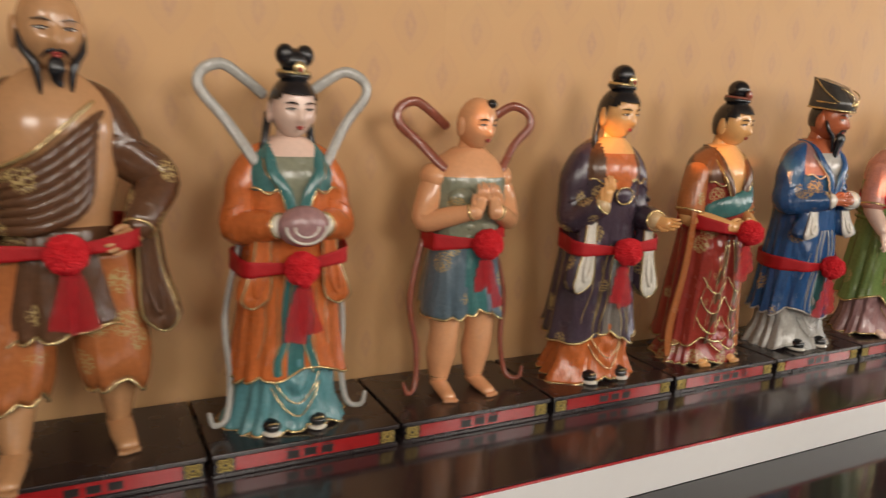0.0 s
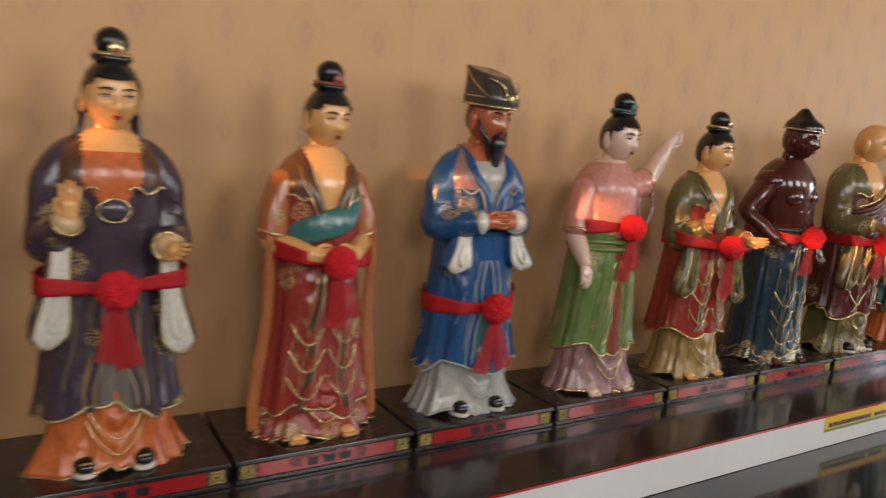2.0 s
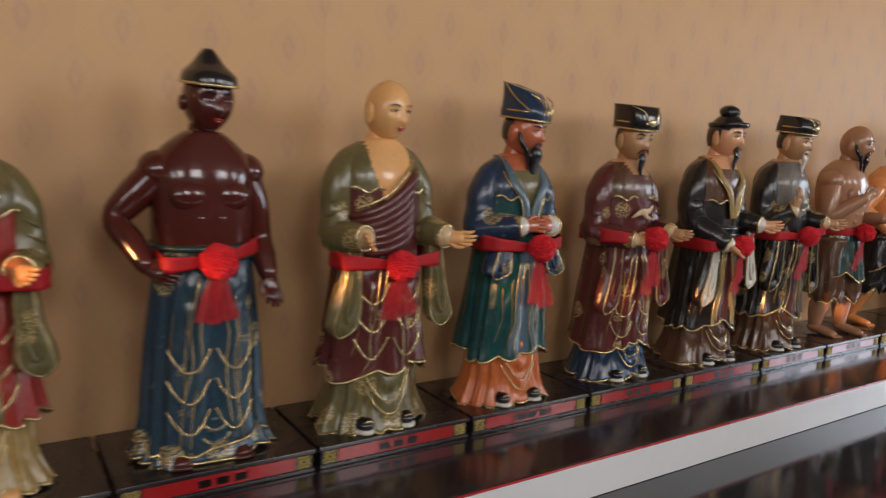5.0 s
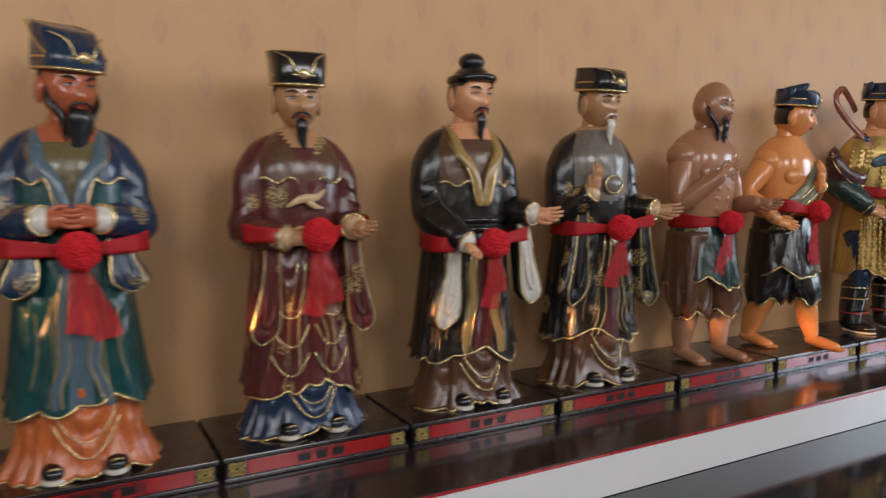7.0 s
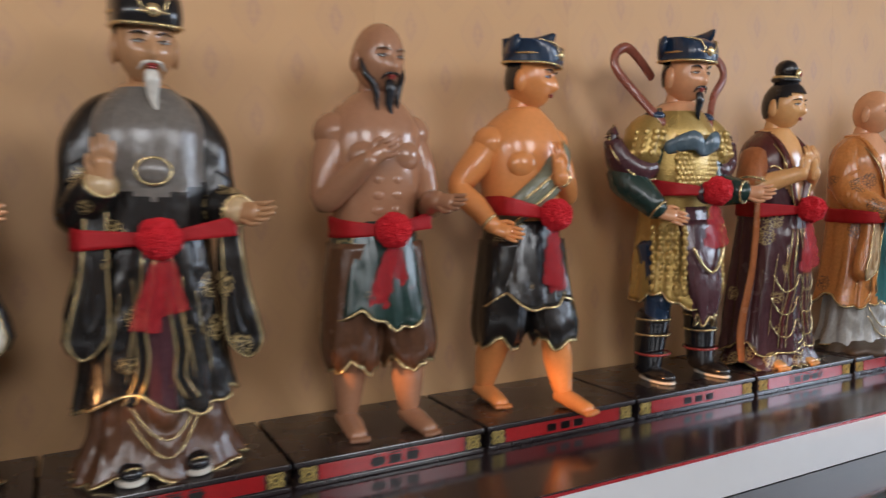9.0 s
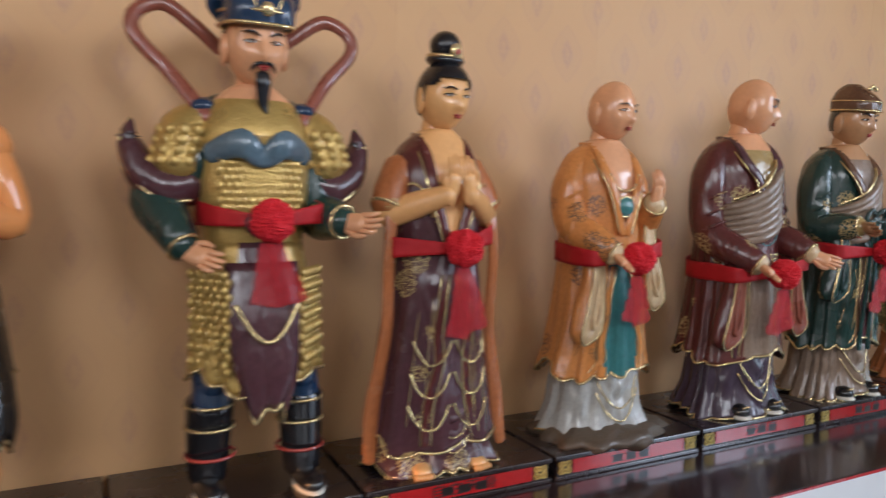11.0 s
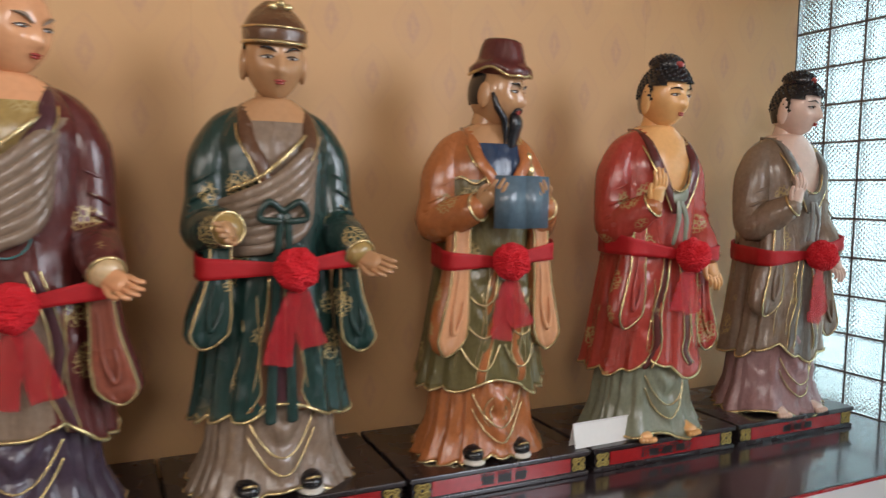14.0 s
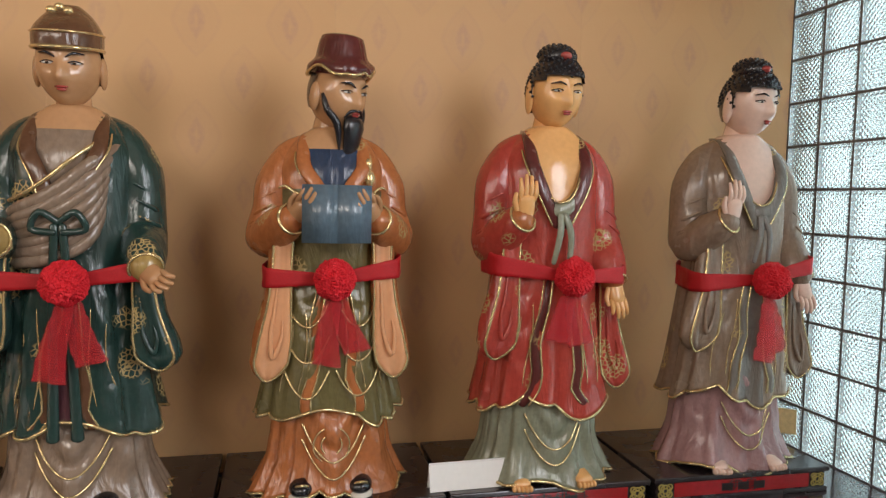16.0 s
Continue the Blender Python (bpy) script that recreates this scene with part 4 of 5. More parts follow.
def statue(name, sp):
    """A standing figure 1.28 m to the chin, scaled afterwards; one mesh."""
    S = Sculpt()
    seed = sp["seed"]
    zc = 1.28
    trim = sp.get("trim", "gold_trim")
    kind = sp.get("kind", "robe")
    shoulder = [(1.02, 0.195, 0.15, 0, 0.0), (1.13, 0.199, 0.145, 0, 0.0), (1.195, 0.176, 0.124, 0, 0.005), (1.245, 0.118, 0.095, 0, 0.0), (1.275, 0.07, 0.073, 0, -0.01)]
    vz, vw = sp.get("v", (0.93, 0.42))
    inner = sp.get("inner", "glaze_cream")

    def front(p):
        if p[2] > 1.258:
            return sp["skin"]
        if p[1] < 0.0 and p[2] > vz and abs(p[0]) < min(vw * (p[2] - vz) + 0.004, sp.get("vmax", 0.098) if p[2] > 1.1 or vw < 2 else 9.0):
            return sp["skin"] if p[2] > 1.2 and vw < 2 else inner
        pw = sp.get("panel_w", 0.0)
        if p[1] < -0.02 and p[2] < sp.get("sash", 0.78) and abs(p[0]) < pw:
            return sp["panel"]
        yk = sp.get("yoke")
        if yk and p[2] > sp.get("yoke_z", 1.06):
            return yk
        return sp["coat"]

    if kind == "robe":
        skirt, hem = sp["skirt"], sp.get("hem", 0.27)
        low = [(0.012, 0.268, 0.215, 0, -0.008), (0.045, 0.25, 0.20, 0, -0.004), (0.13, 0.212, 0.17, 0, 0.0), (0.35, 0.188, 0.152, 0, 0.0), (0.6, 0.18, 0.145, 0, 0.0)]
        drape = [(0.01, 0.125, hem + 0.16, 0.055, 3.5, 0.036), (-0.16, 0.07, hem + 0.1, 0.09, 2.5, 0.014), (0.17, 0.07, hem + 0.12, 0.08, 2.5, 0.014)]
        P = S.loft(low, skirt, 0.105, 12, 44, 120, phase=seed, seed=seed, hem=0.012, trim=trim, power=2.2, swags=drape)
        for k in range(2):
            S.on_front(P, [(0.01 + u * 0.115, 0.08 + 0.055 * k + 0.14 * u * u) for u in np.linspace(-0.95, 0.95, 13)], 0.0036, trim, 0.006)
        e0 = sp.get("panel_w", 0.0) or 0.055
        hang = [(-0.125, 0.075, 0.74, hem + 0.05, 3.5, 0.013), (0.13, 0.075, 0.70, hem + 0.04, 3.5, 0.013)]
        if not sp.get("panel_w"):
            hang = [(-0.085, 0.085, 0.72, hem + 0.02, 4.5, 0.019), (0.09, 0.085, 0.70, hem + 0.02, 4.5, 0.019)]
        P = S.loft([(hem, 0.255, 0.208, 0, 0), (hem + 0.09, 0.238, 0.193, 0, 0), (0.5, 0.222, 0.18, 0, 0), (0.66, 0.203, 0.163, 0, 0), (0.80, 0.19, 0.15, 0, 0), (0.92, 0.197, 0.152, 0, 0)] + shoulder, sp["coat"], 0.085, 9, 66, 120, phase=seed * 1.7, seed=seed, matfn=front, hem=0.022, trim=trim, swags=hang)
        # front edges of the coat: a border band between two gold lines, curling at the hem
        border = sp.get("border", sp.get("collar", sp["coat"]))
        for s in (-1, 1):
            j = [0.012 * math.sin(seed * 5 + 2.3 * q + s) for q in range(6)]
            line = [(s * e0 * 0.6, 0.74), (s * e0 + j[0] * 0.5, 0.62), (s * (e0 + 0.010) + j[1], 0.52), (s * (e0 + 0.016) + j[2], 0.42), (s * (e0 + 0.026) + j[3], (hem + 0.42) / 2), (s * (e0 + 0.045) + j[4], hem + 0.015)]
            S.on_front(P, line, [0.008, 0.014, 0.017, 0.018, 0.019, 0.016], border, 0.001, (1, 0.3))
            S.on_front(P, [(x - s * 0.016, z) for x, z in line], 0.0042, trim, 0.004)
            S.on_front(P, [(x + s * 0.019, z) for x, z in line], 0.0036, trim, 0.004)
        for s in (-1, 1):
            for k in range(2):
                x = e0 + 0.055 + 0.06 * k
                S.on_front(P, [(s * (x * (0.8 + 0.2 * u) + 0.008 * math.sin(5 * u + seed + k)), 0.66 - 0.05 * k - (0.58 - 0.05 * k - hem) * u) for u in np.linspace(0, 1, 9)], [0.001] + [0.0028] * 7 + [0.001], trim, 0.002)
        if not sp.get("panel_w"):
            for s in (-1, 1):
                for k in range(3):
                    S.on_front(P, [(s * 0.088 + u * 0.08, hem + 0.07 + 0.12 * k + 0.1 * u * u) for u in np.linspace(-0.95, 0.95, 11)], 0.0042, trim, 0.008)
        shoes(S, sp)
    else:
        # short skirt or trousers over bare or booted legs
        leg, knee = sp.get("leg", sp["skin"]), sp.get("knee", 0.36)
        st = sp.get("stance", 0.11)
        for s in (-1, 1):
            fwd = sp.get("step", 0.0) * (1 if s > 0 else -1)
            S.tube([(s * st * 0.9, 0, 0.62), (s * st, -0.035 - fwd * 0.3, 0.36), (s * st * 1.03, -0.01 - fwd * 0.7, 0.2), (s * st * 1.05, -0.005 - fwd, 0.06)], [v * sp.get("chubby", 1.0) for v in (0.086, 0.062, 0.064, 0.037)], leg, 20, 6)
            S.blob((s * st, -0.075 - fwd * 0.3, 0.37), (0.045, 0.03, 0.05), leg, 14, 10)
            y = -0.07 - fwd
            if sp.get("boots"):
                S.tube([(s * st, -0.02 - fwd * 0.5, 0.30), (s * st * 1.03, -0.008 - fwd * 0.8, 0.16), (s * st * 1.05, -0.005 - fwd, 0.05)], [0.078, 0.068, 0.058], "black_glaze", 20, 5)
                S.blob((s * st * 1.08, y, 0.035), (0.048, 0.1, 0.036), "black_glaze", 18, 10)
                S.blob((s * st * 1.08, y, 0.012), (0.05, 0.104, 0.012), "white_glaze", 18, 8)
                for zz in (0.29, 0.22, 0.13):
                    S.tube([(s * st + 0.076 * math.cos(a), -0.018 - fwd * 0.55 + 0.076 * math.sin(a), zz) for a in np.linspace(0, 2 * np.pi, 17)], 0.006, trim if zz != 0.13 else "lip_red", 6, 1)
            else:
                S.tube([(s * st * 1.05, 0.01 - fwd, 0.05), (s * st * 1.1, y, 0.036), (s * st * 1.18, y - 0.085, 0.02)], [0.045, 0.044, 0.036], leg, 16, 4, flat=(1, 0.75))
                for k in range(5):
                    S.blob((s * st * 1.19 + (k - 2) * 0.0145, y - 0.115 + abs(k - (2 - s)) * 0.005, 0.013), (0.0085, 0.02, 0.012), leg, 8, 6)
                if sp.get("anklet"):
                    S.tube([(s * st * 1.05 + 0.05 * math.cos(a), -0.005 - fwd + 0.05 * math.sin(a), 0.09) for a in np.linspace(0, 2 * np.pi, 15)], 0.005, "gold_trim", 6, 1)
            if sp.get("trousers"):
                S.loft([(knee - 0.06, 0.09, 0.09, s * st, -0.03 - fwd * 0.4), (knee, 0.118, 0.118, s * st, -0.025 - fwd * 0.3), (0.55, 0.12, 0.13, s * st * 0.9, 0), (0.72, 0.105, 0.13, s * st * 0.8, 0)], sp["skirt"], 0.08, 7, 18, 48, phase=seed, seed=seed + s, trim=trim, hem=0.015)
        S.loft([(knee + sp.get("short", 0.05), 0.215, 0.18, 0, -0.005), (0.55, 0.205, 0.172, 0, 0), (0.68, 0.185, 0.155, 0, 0), (0.80, 0.165, 0.135, 0, 0)], sp["coat"], 0.085, 9, 20, 84, phase=seed, seed=seed, hem=0.02, trim=trim, matfn=(lambda p: sp["panel"] if p[1] < 0 and abs(p[0]) < sp.get("panel_w", 0) else sp["coat"]))
        if sp.get("apron"):
            S.loft([(0.30, 0.05, 0.03, 0, -0.185), (0.40, 0.10, 0.03, 0, -0.19), (0.6, 0.12, 0.03, 0, -0.165), (0.74, 0.12, 0.03, 0, -0.13)], sp["apron"], 0.06, 5, 18, 40, trim=trim, hem=0.02)
            S.tube([(-0.1, -0.2, 0.62), (-0.05, -0.215, 0.54), (0, -0.22, 0.51), (0.05, -0.215, 0.54), (0.1, -0.2, 0.62)], 0.008, trim, 6, 5)
        chest = sp.get("chest", sp["skin"])
        S.loft([(0.76, 0.165, 0.13, 0, 0), (0.85, 0.17, 0.135, 0, -0.005), (0.95, 0.19, 0.145, 0, -0.005)] + shoulder, chest, 0, 9, 34, 72, lip=0, matfn=(lambda p: sp["skin"] if p[2] > 1.235 else sp.get("collar", chest) if p[2] > 1.13 else chest))
        if sp.get("drape"):
            S.tube([(-0.16, -0.06, 0.80), (-0.08, -0.155, 0.88), (0.05, -0.165, 0.98), (0.14, -0.1, 1.1), (0.16, 0.0, 1.16)], [0.05, 0.06, 0.065, 0.06, 0.05], sp["drape"], 18, 6, flat=(1.0, 0.35), up=(0, -1, 0.2))
            for o in (-0.03, 0.0, 0.03):
                S.tube([(-0.15, -0.08, 0.80 + o), (-0.08, -0.178, 0.88 + o), (0.05, -0.19, 0.98 + o), (0.14, -0.125, 1.1 + o)], 0.007, trim if o else sp["drape"], 6, 6)
    if sp.get("bare"):
        chest = sp.get("chest", sp["skin"])
        for s in (-1, 1):
            S.blob((s * 0.075, -0.115, 1.035), (0.078, 0.042, 0.06), chest, 22, 14)
            S.blob((s * 0.06, -0.02, 1.17), (0.07, 0.06, 0.035), sp["skin"], 16, 10)
            for k in range(3):
                S.blob((s * 0.036, -0.128 + 0.004 * k, 0.95 - 0.055 * k), (0.036, 0.024, 0.028), chest, 14, 8)
    # collar bands along the neckline
    if sp.get("collar") and kind == "robe":
        zt = 1.2
        for s in (-1, 1):
            S.tube([(s * 0.012, -0.165, vz - 0.02), (s * min(0.09, vw * (1.05 - vz) * 0.9), -0.165, 1.05), (s * 0.1, -0.138, 1.14), (s * 0.094, -0.06, zt + 0.03), (s * 0.065, 0.05, zt + 0.055)], [0.02, 0.024, 0.024, 0.024, 0.022], sp["collar"], 14, 6, flat=(1, 0.45), up=(0, -1, 0.3))
            S.tube([(s * 0.036, -0.170, vz - 0.02), (s * (min(0.09, vw * (1.05 - vz) * 0.9) + 0.026), -0.166, 1.05), (s * 0.128, -0.13, 1.14), (s * 0.122, -0.055, zt + 0.015)], 0.0045, trim, 6, 6)
    if sp.get("yoke") and not sp.get("bare") and vw < 2:
        yz = sp.get("yoke_z", 1.06)
        for s in (-1, 1):
            S.tube([(s * (0.05 + 0.135 * t), -0.16 + 0.05 * t * t, yz + 0.012 * math.sin(9 * t)) for t in np.linspace(0, 1, 12)], 0.005, trim, 6, 2)
    if sp.get("clasp"):
        S.blob((0.125, -0.135, 1.10), (0.02, 0.016, 0.03), "gold_trim", 14, 10)
        S.tube([(0.12, -0.145, 1.075), (0.105, -0.16, 1.05), (0.13, -0.16, 1.03), (0.14, -0.15, 1.055)], 0.006, "gold_trim", 7, 5)
        S.blob((0.12, -0.13, 1.15), (0.014, 0.014, 0.022), "gold_trim", 12, 8)
    if sp.get("bird"):
        S.tube([(-0.09, -0.17, 0.955), (-0.03, -0.182, 0.985), (0.03, -0.182, 0.99), (0.07, -0.175, 1.02)], [0.006, 0.018, 0.016, 0.005], "glaze_cream", 9, 5, flat=(1, 0.5), up=(0, -1, 0))
        S.tube([(-0.01, -0.182, 0.98), (0.02, -0.184, 0.955), (0.06, -0.178, 0.945)], [0.014, 0.012, 0.004], "glaze_cream", 9, 5, flat=(1, 0.5), up=(0, -1, 0))
    if sp.get("hoop"):
        S.tube([(0.30 + 0.06 * math.cos(a), -0.03, 1.02 + 0.10 * math.sin(a)) for a in np.linspace(0, 2 * np.pi, 25)], 0.013, "glaze_mauve", 10, 1)
    if sp.get("belt"):
        for zz in (0.80, 0.84):
            S.tube([(0.2 * math.cos(a), 0.16 * math.sin(a), zz) for a in np.linspace(0, 2 * np.pi, 41)], 0.014, sp["belt"], 8, 1)
    if sp.get("knot"):
        for s in (-1, 1):
            S.tube([(0, -0.2, 0.92), (s * 0.05, -0.21, 0.95), (s * 0.075, -0.2, 0.90), (s * 0.01, -0.205, 0.89)], 0.011, sp["knot"], 8, 5)
            S.tube([(s * 0.012, -0.205, 0.91), (s * 0.022, -0.195, 0.7), (s * 0.03, -0.205, 0.42), (s * 0.035, -0.212, 0.26)], [0.012, 0.014, 0.016, 0.02], sp["knot"], 10, 5, flat=(1.0, 0.5), up=(0, -1, 0))
    if sp.get("bodice"):
        S.tube([(-0.15, -0.1, 0.90), (-0.06, -0.172, 0.94), (0.06, -0.175, 0.98), (0.13, -0.125, 1.06)], [0.05, 0.06, 0.06, 0.04], sp["bodice"], 16, 6, flat=(1, 0.3), up=(0, -1, 0.2))
    if sp.get("wrap"):
        for k in range(7):
            o = 0.036 * k
            S.tube([(0.155 - 0.006 * k, -0.06, 1.165 - o * 0.35), (0.085, -0.155, 1.10 - o), (-0.02, -0.172, 1.01 - o * 0.9), (-0.125, -0.142, 0.96 - o * 0.75), (-0.185, -0.06, 0.94 - o * 0.7)], [0.012, 0.019, 0.022, 0.02, 0.012], sp["wrap"], 9, 5)
        S.tube([(0.12, -0.10, 1.185), (0.04, -0.165, 1.115), (-0.06, -0.178, 1.03), (-0.16, -0.12, 0.98)], 0.007, trim, 7, 5)
    if sp.get("under"):
        S.tube([(-0.055, -0.15, 1.02), (-0.02, -0.168, 0.985), (0.03, -0.168, 0.995), (0.07, -0.158, 1.05), (0.092, -0.135, 1.13)], [0.014, 0.026, 0.026, 0.02, 0.012], sp["under"], 14, 6, flat=(1, 0.4), up=(0, -1, 0.1))
        S.tube([(-0.055, -0.163, 1.035), (-0.02, -0.182, 1.008), (0.025, -0.182, 1.02), (0.056, -0.17, 1.065), (0.082, -0.145, 1.13)], 0.0035, trim, 6, 5)
        for s in (-1, 1):
            S.tube([(s * 0.008, -0.178, 0.965), (s * 0.02 + 0.01, -0.185, 0.90), (s * 0.03, -0.18, 0.80)], [0.012, 0.013, 0.010], sp["under"], 10, 5, flat=(1, 0.4), up=(0, -1, 0))
    if sp.get("beads"):
        for k in range(15):
            a = math.pi * (k + 0.5) / 15
            S.blob((0.085 * math.cos(a), -0.155 - 0.012 * math.sin(a), 1.13 - 0.075 * math.sin(a)), (0.0075, 0.0075, 0.0075), "gold_trim", 6, 5)
    if sp.get("jewel"):
        S.blob((0, -0.168, 0.99), (0.052, 0.018, 0.04), sp["jewel"], 18, 10)
        S.tube([(0.054 * math.cos(a), -0.170, 0.99 + 0.042 * math.sin(a)) for a in np.linspace(0, 2 * np.pi, 25)], 0.005, "gold_trim", 6, 1)
    if sp.get("medal"):
        th = np.linspace(0, 2 * np.pi, 29)
        for r, z in ((0.062, 0.62), (0.035, 0.62)):
            S.tube([(r * math.cos(a), sp.get("medal_y", -0.2), sp.get("medal_z", 0.5) + r * math.sin(a)) for a in th], 0.003, sp["medal"], 6, 1)
    for s, pz in zip((-1, 1), sp["arms"]):
        arm(S, s, pz, sp)
    if sp.get("scarf"):
        # a shawl that falls from both shoulders beside the skirt
        for s in (-1, 1):
            S.tube([(s * 0.10, 0.03, 1.19), (s * 0.20, -0.05, 1.08), (s * 0.25, -0.08, 0.85), (s * 0.25, -0.06, 0.55), (s * 0.27, -0.04, 0.2), (s * 0.28, -0.06, 0.05)], [0.035, 0.036, 0.026, 0.028, 0.032, 0.024], sp["scarf"], 14, 6, flat=(1, 0.4), up=(0, -1, 0.1))
    if sp.get("loops"):
        c = sp["loops"]
        lz = sp.get("loop_z", 0.0)
        for s in (-1, 1):
            S.tube([(s * 0.09, 0.06, 1.44 + lz), (s * 0.17, 0.05, 1.50 + lz), (s * 0.27, 0.04, 1.555 + lz), (s * 0.355, 0.03, 1.52 + lz), (s * 0.36, 0.02, 1.45 + lz), (s * 0.26, 0.0, 1.33 + lz * 0.6), (s * 0.155, -0.07, 1.17)], 0.023, c, 12, 7, flat=(1.0, 0.5), up=(0, 1, 0))
            if sp.get("plates"):
                continue
            S.tube([(s * 0.2, 0.05, 0.8), (s * 0.27, 0.02, 0.5), (s * 0.25, -0.02, 0.25), (s * 0.27, -0.06, 0.07), (s * 0.33, -0.1, 0.05), (s * 0.35, -0.1, 0.11)], [0.014, 0.015, 0.015, 0.014, 0.013, 0.008], c, 10, 6)
    if sp.get("book"):
        for s in (-1, 1):
            S.slab((s * 0.055, -0.292, 0.985), (0.058, 0.006, 0.092), "glaze_steel", s * 0.2)
            S.slab((s * 0.052, -0.281, 0.985), (0.053, 0.004, 0.088), "white_glaze", s * 0.2)
    if sp.get("tray"):
        S.blob((0, -0.25, 0.93), (0.11, 0.06, 0.085), sp["tray"], 24, 14)
        for r in (0.05, 0.085):
            S.tube([(r * math.cos(a), -0.30, 0.935 - 0.8 * r * abs(math.sin(a))) for a in np.linspace(0, math.pi, 17)], 0.006, "white_glaze", 6, 1)
    if sp.get("plates"):
        # overlapping armour scales on chest and thighs
        for row in range(12):
            for k in range(-6, 7):
                x = (k + 0.5 * (row % 2)) * 0.023
                if abs(x) < 0.135:
                    z = 0.86 + row * 0.022
                    S.blob((x, -0.142 + 0.9 * x * x, z), (0.0155, 0.009, 0.018), "gold_armour", 8, 6)
        for s in (-1, 1):
            for row in range(14):
                for k in range(5):
                    S.blob((s * (0.118 + 0.021 * (k + 0.5 * (row % 2))), -0.172 + 0.028 * k, 0.42 + row * 0.022), (0.0145, 0.010, 0.017), "gold_armour", 8, 6)
            S.tube([(s * 0.15, 0.0, 1.17), (s * 0.215, -0.01, 1.12), (s * 0.25, -0.02, 1.02)], [0.06, 0.088, 0.085], "gold_armour", 20, 5)
            for row in range(4):
                for k in range(5):
                    a = -0.35 - 0.5 * k
                    S.blob((s * (0.212 + 0.01 * row + 0.085 * math.cos(a)), -0.012 + 0.088 * math.sin(a), 1.13 - 0.03 * row), (0.02, 0.012, 0.02), "gold_armour", 8, 6)
            S.blob((s * 0.165, -0.02, 1.205), (0.05, 0.055, 0.03), "glaze_navy", 16, 10)
            S.tube([(s * 0.20, 0.0, 0.98), (s * 0.27, 0.0, 0.965), (s * 0.345, 0.01, 1.01), (s * 0.385, 0.02, 1.10), (s * 0.375, 0.02, 1.16)], [0.085, 0.092, 0.075, 0.045, 0.008], "glaze_plum", 18, 6, flat=(1, 0.8))
            S.tube([(s * 0.21, -0.075, 0.925), (s * 0.30, -0.07, 0.925), (s * 0.39, -0.03, 1.0), (s * 0.415, 0.01, 1.09), (s * 0.378, 0.02, 1.165)], 0.006, trim, 6, 5)
        S.tube([(-0.16, -0.1, 1.06), (-0.07, -0.175, 1.09), (0, -0.165, 1.05), (0.07, -0.175, 1.09), (0.16, -0.1, 1.06)], [0.03, 0.045, 0.03, 0.045, 0.03], "glaze_steel", 14, 6, flat=(1, 0.45), up=(0, -1, 0))
        S.blob((0, -0.19, 0.86), (0.07, 0.03, 0.05), "glaze_plum", 18, 10)
    # slender upright figures: narrow above the knees, full at the hem
    B = np.array(S.v)
    f = np.clip((B[:, 2] - 0.18) / 0.4, 0, 1)
    B[:, 0] *= 1 - sp.get("slim", 0.03 if kind == "robe" and sp.get("drop", 1) else 0.08) * f * f * (3 - 2 * f)
    B[:, 1] *= np.where(B[:, 1] > 0, 1.14, 1 - 0.2 * (1 - np.clip((B[:, 2] - 0.3) / 0.4, 0, 1)) if kind == "robe" else 1.0)
    S.v = B.tolist()
    n0 = len(S.v)
    head(S, zc, sp)
    A = np.array(S.v[n0:]) - np.array((0, -0.03, zc))
    ct, st = math.cos(radians(sp.get("turn", 0))), math.sin(radians(sp.get("turn", 0)))
    cp, spn = math.cos(radians(7)), math.sin(radians(7))
    A = A @ np.array(((1, 0, 0), (0, cp, spn), (0, -spn, cp)))
    A = A @ np.array(((ct, st, 0), (-st, ct, 0), (0, 0, 1))) * np.array((1.04, 1.04, 0.98)) + np.array((0, -0.03, zc + 0.0))
    S.v[n0:] = A.tolist()
    if sp.get("rockbase"):
        def rough_rock(P, d):
            return P * (1 + 0.12 * np.sin(9 * d[..., 0:1] + 3) * np.cos(11 * d[..., 1:2]) + 0.06 * np.sin(23 * d[..., 2:3] + 17 * d[..., 0:1]))
        S.blob((0, -0.03, 0.012), (0.31, 0.225, 0.065), "rock", 40, 14, fn=rough_rock)
    me = S.build(name)
    return me


